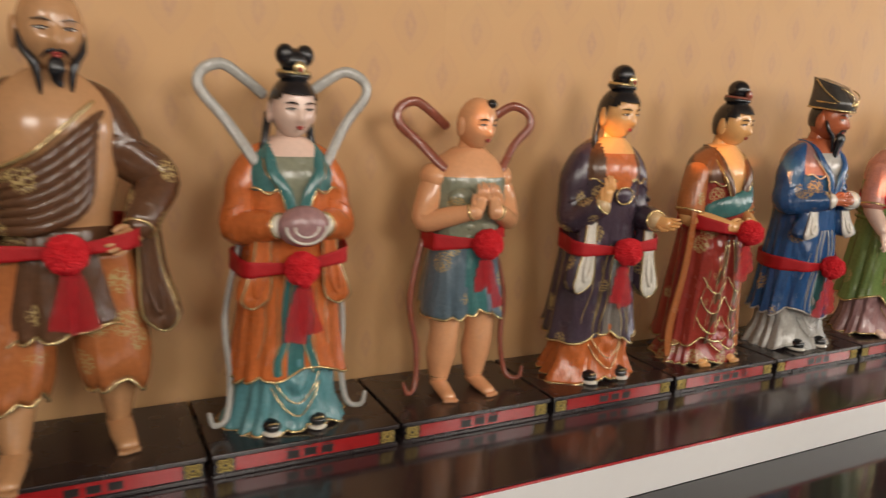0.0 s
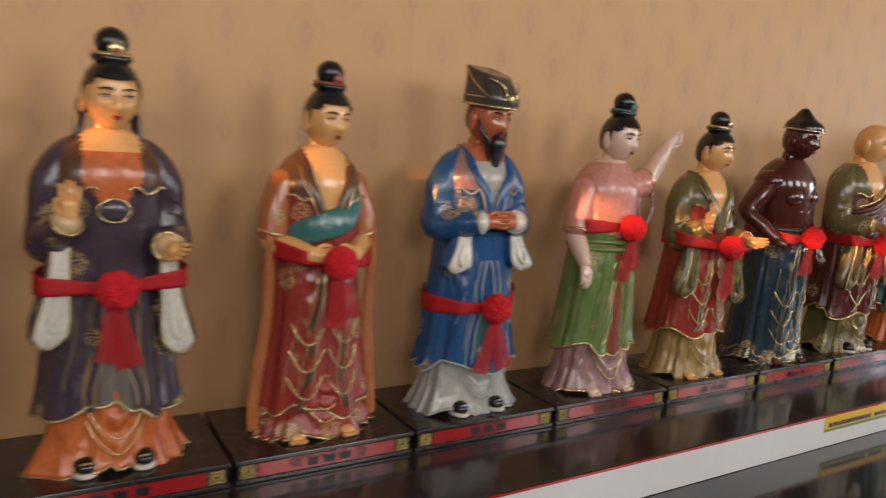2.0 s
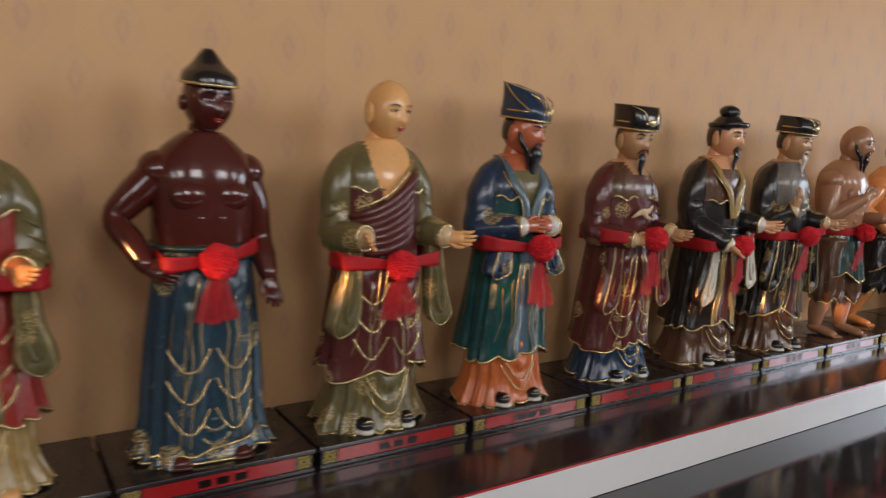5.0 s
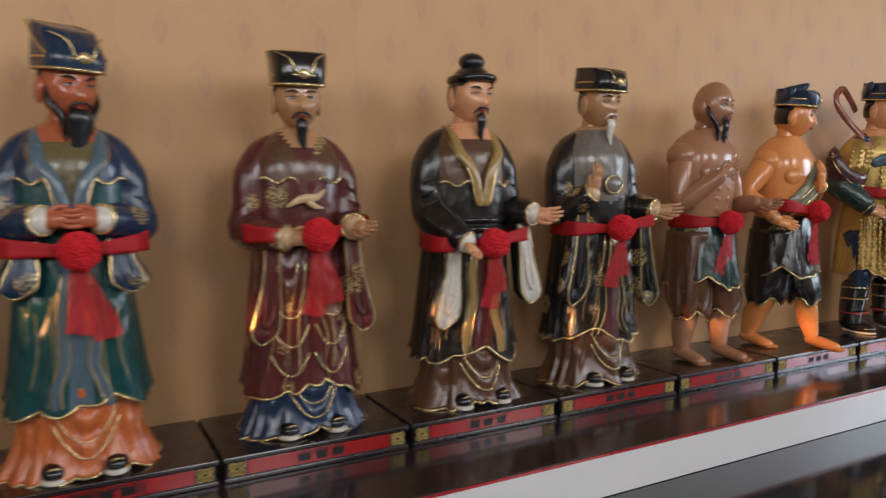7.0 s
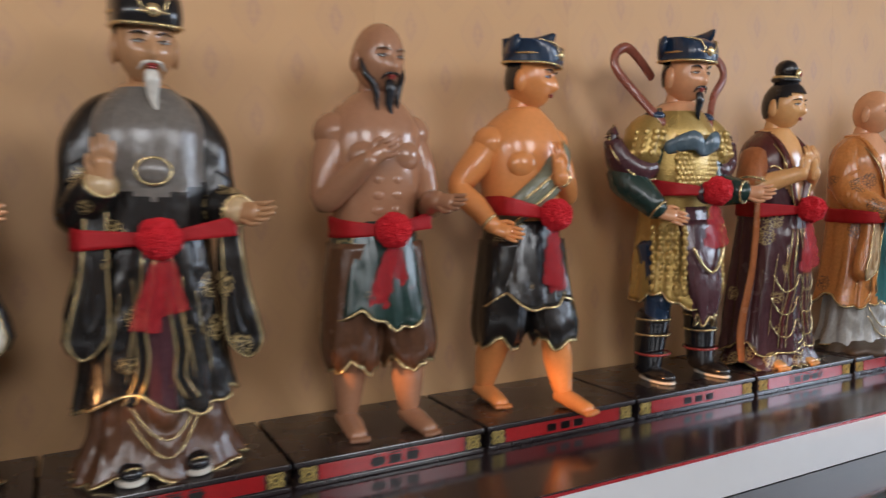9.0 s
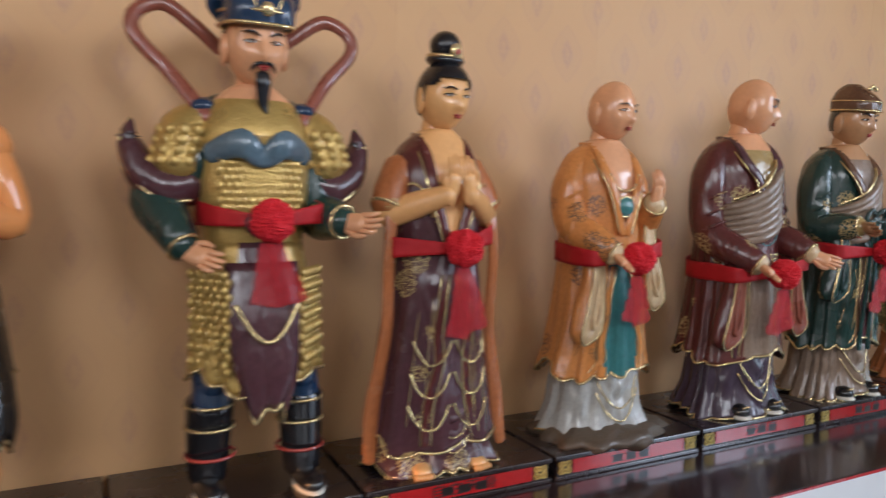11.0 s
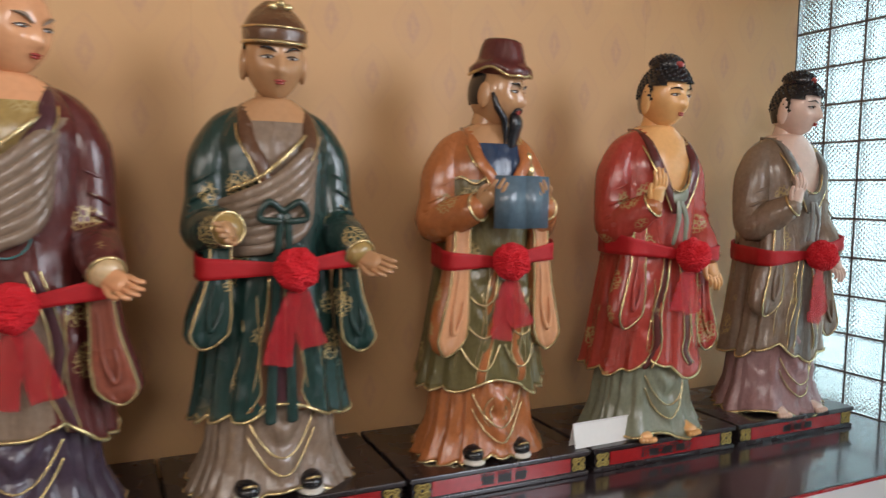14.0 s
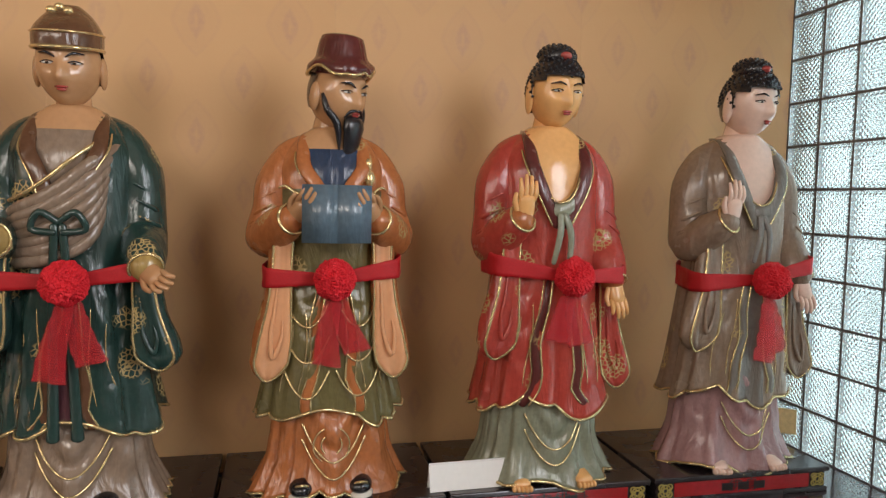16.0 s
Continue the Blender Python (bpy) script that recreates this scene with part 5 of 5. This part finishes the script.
SPECS = [
    dict(face="bearded bald man", robe="brown and gold monk's robe", kind="legs", skin="skin_tan", leg="skin_tan", coat="brocade_brown", skirt="brocade_rust", trousers=1, knee=0.30, short=0.16, sleeve="brocade_brown", chest="skin_tan", arms=("down", "hip"), wrap="brocade_brown", beard="short", full=1, hair="none", cuff="glaze_brown", panel="glaze_brown", panel_w=0.06, anklet=0, chin=1.39, slim=0.04, stance=0.15, step=-0.08),
    dict(face="pale woman with twin buns", robe="orange and teal robe with looped shawl", skin="skin_pale", skirt="glaze_aqua", coat="glaze_orange", yoke="glaze_teal", sleeve="glaze_orange", cuff="white_glaze", inner="glaze_sage", collar="glaze_teal", panel="brocade_teal", panel_w=0.04, hair="bun", twin=1, locks=1, arms=("clasp", "clasp"), tray="glaze_mauve", loops="glaze_silver", chin=1.19, sash=0.70, drop=0.34, hem=0.24),
    dict(face="bald child with a black tuft", robe="green vest and blue kilt", kind="legs", skin="skin_peach", coat="brocade_steel", skirt="glaze_steel", panel="glaze_teal", panel_w=0.05, chest="brocade_sage", slim=-0.03, collar="skin_peach", sleeve="glaze_teal", bare=1, knee=0.38, short=0.06, hair="tuft", arms=("pray", "pray"), loops="ribbon_rose", loop_z=-0.07, anklet=1, chubby=1.2, chin=1.16, sash=0.74, stance=0.10),
    dict(face="golden-faced deity with high bun", robe="purple robe over an orange skirt", skin="skin_yellow", skirt="glaze_orange", coat="brocade_purple", yoke="brocade_brown", sleeve="brocade_purple", cuff="glaze_cream", inner="glaze_orange", panel="glaze_grey", panel_w=0.05, hair="bun", arms=("mudra", "out"), lining="white_glaze", locks=1, v=(0.98, 0.9), jewel="glaze_purple", chin=1.23, sash=0.69, hem=0.23, trim="gold_trim"),
    dict(face="woman with bun and rose crown", robe="red skirt and gold-brown shawl", short_sleeve=1, skin="skin_yellow", skirt="brocade_red", coat="brocade_red", yoke="brocade_brown", sleeve="brocade_rust", cuff="skin_yellow", inner="skin_yellow", bodice="glaze_teal", scarf="glaze_rust", collar="brocade_brown", hair="bun", band="ribbon_rose", arms=("belly", "belly"), v=(0.93, 0.6), drop=0, chin=1.21, sash=0.76, hem=0.12, barefoot=1),
    dict(face="red-faced bearded official in grey hat", robe="blue court robe with white cuffs", skin="skin_red", skirt="glaze_silver", coat="brocade_blue", yoke="brocade_mauve", sleeve="brocade_blue", cuff="white_glaze", lining="white_glaze", inner="glaze_silver", collar="glaze_blue", panel="glaze_teal", panel_w=0.045, hair="hat", hatc="glaze_hat", hh=0.055, peak=1, beard="long", arms=("clasp", "clasp"), drop=0.22, chin=1.26, sash=0.52, hem=0.23, trim="glaze_silver", brow=0.004),
    dict(face="pale woman with green crown", robe="pink bodice and green dress, one arm raised", short_sleeve=1, skin="skin_pale", skirt="glaze_mauve", coat="brocade_green", yoke="glaze_pink", sleeve="glaze_pink", cuff="skin_pale", inner="glaze_pink", panel="ribbon_rose", panel_w=0.035, hair="bun", band="glaze_teal", arms=("down", "up"), hoop=1, v=(0.86, 3.0), drop=0, belt="glaze_green", bare=0, chin=1.22, sash=0.88, hem=0.24, barefoot=1),
    dict(face="woman with black bun", robe="gold-olive robe over a red wrap", skin="skin_yellow", skirt="glaze_gilt", coat="glaze_red", yoke="brocade_olive", sleeve="brocade_olive", cuff="glaze_rust", inner="skin_yellow", collar="glaze_olive", hair="bun", arms=("mudra", "out"), drop=0.40, chin=1.19, sash=0.77, hem=0.26, barefoot=1),
    dict(face="black-skinned demon with cap", robe="blue and gold kilt over a bare chest", kind="robe", skin="skin_dark", skirt="brocade_slate", coat="brocade_slate", yoke="skin_dark", sleeve="skin_dark", inner="skin_dark", bare=1, hair="flame", hatc="black_glaze", band="gold_trim", arms=("hip", "down"), v=(0.80, 4.0), belt="glaze_darkgreen", chin=1.29, sash=0.81, hem=0.06, barefoot=1, bangle=False, ear=0.03),
    dict(face="bald monk", robe="olive robe with maroon wrap", skin="skin_yellow", skirt="brocade_olive", coat="brocade_maroon", yoke="brocade_olive", sleeve="brocade_olive", cuff="glaze_cream", inner="skin_yellow", wrap="glaze_maroon", hair="none", arms=("out", "wide"), chin=1.30, sash=0.76, hem=0.27, shoe="black_glaze"),
    dict(face="red-faced bearded official in blue hat", robe="dark green robe over an orange skirt", skin="skin_red", skirt="glaze_orange", coat="glaze_deepteal", yoke="brocade_navy", sleeve="brocade_navy", cuff="white_glaze", inner="glaze_olive", collar="glaze_steel", panel="brocade_steel", panel_w=0.04, hair="hat", hatc="glaze_navy", hh=0.055, peak=1, beard="long", arms=("clasp", "clasp"), drop=0.25, chin=1.26, sash=0.81, hem=0.25, brow=0.004),
    dict(face="moustached official in flared black hat", robe="maroon court robe over a navy skirt", skin="skin_tan", skirt="glaze_navy", coat="brocade_maroon", yoke="brocade_brown", sleeve="brocade_maroon", cuff="glaze_cream", inner="glaze_maroon", belt="black_glaze", bird=1, hair="hat", hatc="black_glaze", hh=0.06, flare=1.13, beard="goatee", arms=("belly", "out"), v=(1.1, 0.5), chin=1.26, sash=0.83, hem=0.19, drop=0.44),
    dict(face="moustached scholar with topknot", robe="brown coat with tan collar and black skirt", skin="skin_peach", skirt="glaze_brown", coat="glaze_black", yoke="glaze_brown", yoke_z=1.0, sleeve="glaze_black", cuff="white_glaze", lining="white_glaze", inner="glaze_brown", collar="glaze_gilt", panel="brocade_maroon", panel_w=0.05, hair="topknot", beard="goatee", arms=("low", "wide"), belt="black_glaze", chin=1.31, sash=0.76, hem=0.24, brow=0.004),
    dict(face="white-bearded elder in black hat", robe="grey-brown robe with round badge", skin="skin_tan", skirt="glaze_brown", coat="brocade_black", yoke="glaze_grey", sleeve="brocade_black", cuff="glaze_cream", inner="glaze_grey", jewel="glaze_grey", panel="brocade_plum", panel_w=0.04, hair="hat", hatc="black_glaze", hh=0.035, flare=1.05, beard="goatee", beard_col="white_glaze", arms=("mudra", "wide"), v=(0.9, 3.0), chin=1.31, sash=0.80, hem=0.25, drop=0.5),
    dict(face="bald bearded ascetic", robe="dark trousers and bare chest", kind="legs", skin="skin_brown", leg="skin_brown", coat="brocade_darkgreen", skirt="glaze_brown", panel="glaze_darkgreen", sleeve="glaze_brown", chest="skin_brown", bare=1, trousers=1, knee=0.32, short=0.12, hair="none", beard="goatee", full=1, arms=("chest", "out"), bangle=False, chin=1.33, sash=0.80, step=0.03, ear=0.04),
    dict(face="orange-skinned youth in winged cap", robe="black trousers and a shoulder sash", kind="legs", skin="skin_orange", leg="skin_orange", coat="brocade_black", skirt="glaze_black", panel="glaze_black", sleeve="glaze_black", chest="skin_orange", bare=1, drape="glaze_sage", trousers=1, knee=0.34, short=0.12, hair="hat", hatc="glaze_navy", hh=0.02, flare=1.15, wing=1, arms=("hip", "pray"), chin=1.30, sash=0.84, step=0.13, brow=0.004),
    dict(face="moustached general in winged cap", robe="gold scale armour with looped ribbon", kind="legs", skin="skin_peach", leg="glaze_navy", coat="gold_armour", skirt="gold_armour", panel="glaze_plum", panel_w=0.08, apron="glaze_plum", sleeve="glaze_darkgreen", cuff="glaze_darkgreen", chest="gold_armour", collar="gold_armour", plates=1, boots=1, knee=0.32, short=0.06, hair="hat", hatc="glaze_navy", hh=0.03, flare=1.08, wing=1, beard="goatee", arms=("hip", "wide"), drop=0, loops="ribbon_rose", loop_z=-0.04, stance=0.14, step=0.02, chin=1.37, sash=0.93, brow=0.004),
    dict(face="golden deity with high bun", robe="maroon skirt and rust shawl, hands joined", short_sleeve=1, skin="skin_yellow", skirt="brocade_plum", coat="brocade_plum", yoke="brocade_maroon", sleeve="brocade_rust", cuff="skin_yellow", inner="skin_yellow", scarf="glaze_rust", collar="glaze_maroon", hair="bun", arms=("pray", "pray"), v=(0.84, 0.7), drop=0, chin=1.26, sash=0.83, hem=0.10, barefoot=1, lift=0.05, slim=0.14),
    dict(face="bald smiling monk", robe="apricot robe over a teal and white skirt", skin="skin_peach", skirt="glaze_silver", coat="brocade_apricot", sleeve="brocade_apricot", cuff="glaze_cream", inner="skin_peach", panel="glaze_teal", panel_w=0.085, collar="brocade_apricot", hair="none", lining="glaze_cream", arms=("low", "mudra"), v=(0.9, 0.5), jewel="glaze_teal", beads=1, chin=1.26, sash=0.77, hem=0.28, rockbase=1, barefoot=1, lift=0.05, slim=0.12),
    dict(face="bald monk with heavy brows", robe="maroon robe with golden wrap", skin="skin_peach", skirt="glaze_purple", coat="brocade_maroon", sleeve="brocade_maroon", cuff="glaze_cream", inner="brocade_gilt", collar="glaze_plum", panel="glaze_taupe", panel_w=0.10, hair="none", arms=("low", "low_wide"), wrap="glaze_taupe", lining="ribbon_rose", brow=0.011, chin=1.32, sash=0.68, hem=0.28, medal="glaze_teal", medal_z=0.84, medal_y=-0.172, lift=-0.05),
    dict(face="stern man in soft cap", robe="dark green coat over a grey robe", skin="skin_tan", skirt="glaze_taupe", coat="brocade_darkgreen", sleeve="brocade_darkgreen", cuff="glaze_gilt", inner="glaze_taupe", collar="glaze_brown", panel="brocade_plum", panel_w=0.03, hair="cap", hatc="glaze_brown", arms=("out", "low_wide"), knot="glaze_darkgreen", wrap="glaze_taupe", chin=1.30, sash=0.76, hem=0.28, v=(0.92, 0.5), brow=0.005, drop=0.36),
    dict(face="long-bearded scholar in maroon cap", robe="orange robe with green wrap, reading a book", skin="skin_tan", skirt="glaze_rust", coat="brocade_olive", yoke="glaze_rust", sleeve="brocade_rust", cuff="glaze_rust", lining="skin_peach", inner="glaze_navy", collar="brocade_rust", hair="beanie", hatc="glaze_maroon", beard="long", arms=("book", "book"), book=1, clasp=1, chin=1.265, sash=0.76, hem=0.29, drop=0.52, medal="gold_trim", medal_z=0.19, medal_y=-0.19, brow=0.005),
    dict(face="golden-faced curly-haired sage", robe="red coat over a grey skirt", skin="skin_yellow", skirt="glaze_sage", coat="brocade_crimson", sleeve="brocade_crimson", cuff="glaze_rust", inner="skin_yellow", collar="brocade_maroon", panel="glaze_crimson", panel_w=0.06, hair="buddha", arms=("mudra", "down"), v=(0.95, 0.8), under="glaze_sage", border="brocade_maroon", ear=0.062, chin=1.30, sash=0.77, hem=0.29, barefoot=1, bodice="", drop=0.45),
    dict(face="pale-faced curly-haired sage", robe="taupe coat over a mauve skirt", skin="skin_pale", skirt="glaze_mauve", coat="brocade_taupe", sleeve="glaze_taupe", cuff="glaze_taupe", inner="skin_pale", collar="brocade_grey", panel="glaze_grey", panel_w=0.05, hair="buddha", arms=("mudra", "down"), v=(0.95, 0.8), under="glaze_grey", ear=0.062, chin=1.305, sash=0.75, hem=0.29, barefoot=1, drop=0.45),
]

STAND = [(-0.02, 2.79), (0.79, 2.79), (1.63, 2.84), (2.385, 2.79), (3.172, 2.79), (3.94, 2.78), (4.75, 2.77), (5.485, 2.77), (6.275, 2.78), (7.035, 2.76), (7.80, 2.76), (8.635, 2.79),
         (9.435, 2.78), (10.19, 2.78), (11.01, 2.79), (11.70, 2.78), (12.62, 2.79), (13.285, 2.75), (14.085, 2.77), (14.88, 2.74), (15.625, 2.74), (16.44, 2.75), (17.225, 2.72), (18.035, 2.74)]
HEAD_TURN = {0: 12, 1: 6, 2: 14, 3: 8, 4: 14, 5: 14, 6: 10, 7: 16, 8: 10, 9: 14, 10: 24, 11: -4, 12: 8, 13: 6, 14: 12, 15: 36, 16: 4, 17: 12, 18: 14, 19: 42, 20: 0, 21: 38, 22: 8, 23: 12}


def pompom_bm(seed):
    """A fuzzy woollen ball: one skin with an uneven, tufted surface."""
    bm = bmesh.new()
    rng = random.Random(seed)
    bmesh.ops.create_icosphere(bm, subdivisions=5, radius=0.066)
    sway = [Vector((rng.uniform(-1, 1), rng.uniform(-1, 1), rng.uniform(-1, 1))).normalized() for _ in range(14)]
    for v in bm.verts:
        d = v.co.normalized()
        v.co *= 1 + 0.025 * sum(math.sin(9 * d.dot(a) + i) for i, a in enumerate(sway)) * 0.5 + rng.uniform(-0.07, 0.06)
    return bm


def outline(pts):
    """The convex outline of points in the plane, counter-clockwise."""
    q = sorted(set((round(x, 4), round(y, 4)) for x, y in pts))

    def half(seq):
        h = []
        for p in seq:
            while len(h) > 1 and (h[-1][0] - h[-2][0]) * (p[1] - h[-2][1]) - (h[-1][1] - h[-2][1]) * (p[0] - h[-2][0]) <= 0:
                h.pop()
            h.append(p)
        return h[:-1]
    return half(q) + half(q[::-1])


def strip_part(name, pts, width, mat, parent, across, thick=0.003, ruffle=0.0, rows=3):
    """A thin ribbon through pts, with real thickness and ruffled edges."""
    p = np.array(pts, float)
    ac = np.array(across, float)
    V, F = [], []
    n = len(p)
    nor = np.cross(np.gradient(p, axis=0), ac)
    nor /= np.linalg.norm(nor, axis=1)[:, None] + 1e-9
    for lay in (0, 1):
        for i in range(n):
            w = width if np.isscalar(width) else width[i]
            for k in range(rows + 1):
                s = k / rows - 0.5
                V.append(p[i] + ac * w * s + nor[i] * (thick * lay + ruffle * math.sin(2.1 * i + 9 * s) * (0.3 + abs(s))))
    m = rows + 1
    o = n * m
    for i in range(n - 1):
        for k in range(rows):
            a, b, c, d = i * m + k, i * m + k + 1, (i + 1) * m + k + 1, (i + 1) * m + k
            F.append((a, b, c, d))
            F.append((o + d, o + c, o + b, o + a))
        F.append((i * m, (i + 1) * m, o + (i + 1) * m, o + i * m))
        F.append((i * m + rows, o + i * m + rows, o + (i + 1) * m + rows, (i + 1) * m + rows))
    F.append(tuple(range(m)) + tuple(o + k for k in reversed(range(m))))
    e = (n - 1) * m
    F.append(tuple(e + k for k in reversed(range(m))) + tuple(o + e + k for k in range(m)))
    ob = new(name, mesh_of(name, V, F, [mat], None, True))
    ob.parent = parent
    return ob


def red_sash(i, sp, co):
    """A gauze ribbon pulled round the body and sleeves; co: the statue's points about its own base."""
    root = new("ribbon_sash")
    tagged(root, "red gauze ribbon tied round a statue, with a woolly pompom", "sash", "red sashes on the statues")
    root.matrix_basis = pose(*STAND[i], PLAT + PL_H)
    rng = random.Random(i)
    z = sp["sash"]
    reach = 0.20 if sp.get("short_sleeve") else 0.185 if sp.get("bare") or sp.get("plates") else 0.235 if sp.get("loops") or sp.get("scarf") else 0.245
    near = co[(np.abs(co[:, 2] - z) < 0.045) & (co[:, 1] > -0.21) & (np.abs(co[:, 0]) < reach)]
    ring = np.array(outline(near[:, :2]))
    ring = np.concatenate((ring, ring[:1]))
    run = np.concatenate(([0], np.cumsum(np.linalg.norm(np.diff(ring, axis=0), axis=1))))
    at = np.linspace(0, run[-1], 73)[:-1]
    loop = np.stack((np.interp(at, run, ring[:, 0]), np.interp(at, run, ring[:, 1])), 1)
    ctr = loop.mean(0)
    loop = ctr + (loop - ctr) * 1.03
    px = rng.uniform(-0.005, 0.03)
    start = int(np.argmin(np.abs(loop[:, 0] - px) + 10 * (loop[:, 1] > ctr[1])))
    loop = np.roll(loop, -start, axis=0)
    loop = np.concatenate((loop, loop[:1]))
    tilt = rng.uniform(-0.02, 0.03)
    u = np.linspace(0, 1, len(loop))
    away = np.clip(np.minimum(u, 1 - u) / 0.22, 0, 1)
    sag = 0.03 * away ** 0.7 - 0.012
    pts = [(x, y, z + h + tilt * x / 0.2) for (x, y), h in zip(loop, sag)]
    strip_part("band", pts, [0.034 + 0.046 * a for a in away], "ribbon_red", root, (0, 0, 1), 0.002, 0.0025, 5)
    py = float(loop[0, 1]) - 0.045
    ball = part("pompom", pompom_bm(i), "wool_red", root, "woolly red pompom")
    ball.location = (px, py, z - 0.005)
    for s in (-1, 1):
        L = rng.uniform(0.2, 0.3)
        dx = s * rng.uniform(0.01, 0.045) + 0.01
        strip_part("tail", [(px + dx * t * 1.6 + 0.006 * math.sin(5 * t + i), py + 0.01 + 0.02 * t + s * 0.006, z - 0.03 - L * t) for t in np.linspace(0, 1, 16)], [0.03 + 0.062 * t ** 0.7 for t in np.linspace(0, 1, 16)], "gauze_red", root, (1, 0, 0.2 * s), 0.001, 0.009, 8)


for i, sp in enumerate(SPECS):
    sp["seed"], sp["turn"] = 0.7 * i + 0.3, HEAD_TURN[i]
    k = sp["chin"] / 1.28
    sp["sash"] = sp.get("sash", 0.8)
    local = dict(sp)
    local["sash"] = sp["sash"] / k
    local["hem"] = sp.get("hem", 0.27) / k
    me = statue("statue", local)
    ob = new("statue", me)
    ob.matrix_basis = pose(*STAND[i], PLAT + PL_H - 0.004) @ Matrix.Scale(k, 4)
    tagged(ob, " ".join(("glazed " + sp["face"] + ", " + sp["robe"]).split()[:12]), "statue", "statues on plinths")
    co = np.zeros(len(me.vertices) * 3)
    me.vertices.foreach_get("co", co)
    red_sash(i, sp, co.reshape(-1, 3) * k)

# ---- small things ----
card = new("paper_card")
tagged(card, "blank white folded paper card standing on a plinth edge", "card")
card.matrix_basis = pose(16.965, 2.585, PLAT + PL_H, 0, 0, 2)
for nm, y0, tilt in (("front_leaf", 0.0, -14), ("back_leaf", 0.045, 14)):
    o = part(nm, box_bm(-0.185, -0.0006, 0.001, 0.185, 0.0006, 0.1), "paper", card)
    o.matrix_basis = pose(0, y0, 0, tilt, 0, 0)

board = part("paper_pad", box_bm(-0.16, -0.008, 0, 0.16, 0.008, 0.11, 0.002), "paper_yellow")
board.matrix_basis = pose(18.40, 3.0, PLAT + PL_H, -20, 0, -35)
tagged(board, "yellowed paper pad leaning behind the last plinth", "paper pad")

sign = part("sign", box_bm(-0.525, 0, 0, 0.525, 0.002, 0.085, 0.0005), "sign_yellow")
sign.matrix_basis = pose(6.40, 2.0925, 0.090)
tagged(sign, "yellow printed strip sign stuck on the white riser", "sign")
part("lower_border", box_bm(-0.524, -0.0012, 0.001, 0.524, -0.0002, 0.016), "sign_green", sign, "green printed border")
rng = random.Random(8)
x = -0.49
while x < 0.30:
    w = rng.uniform(0.012, 0.022)
    h = rng.uniform(0.02, 0.028)
    part("print_bar", box_bm(x, -0.0014, 0.024, x + w, -0.0003, 0.024 + h), "sign_print", sign)
    x += w + rng.uniform(0.004, 0.007) + (0.03 if rng.random() < 0.06 else 0)
me = text_mesh("32", 0.05)
me.materials.append(MATS["sign_print"])
o = new("lettering", me)
o.parent = sign
o.matrix_basis = pose(0.365, -0.0008, 0.04, 90, 0, 0)
for k in range(3):
    part("print_bar", box_bm(0.43 + k * 0.026, -0.0014, 0.024, 0.45 + k * 0.026, -0.0003, 0.05), "sign_print", sign)
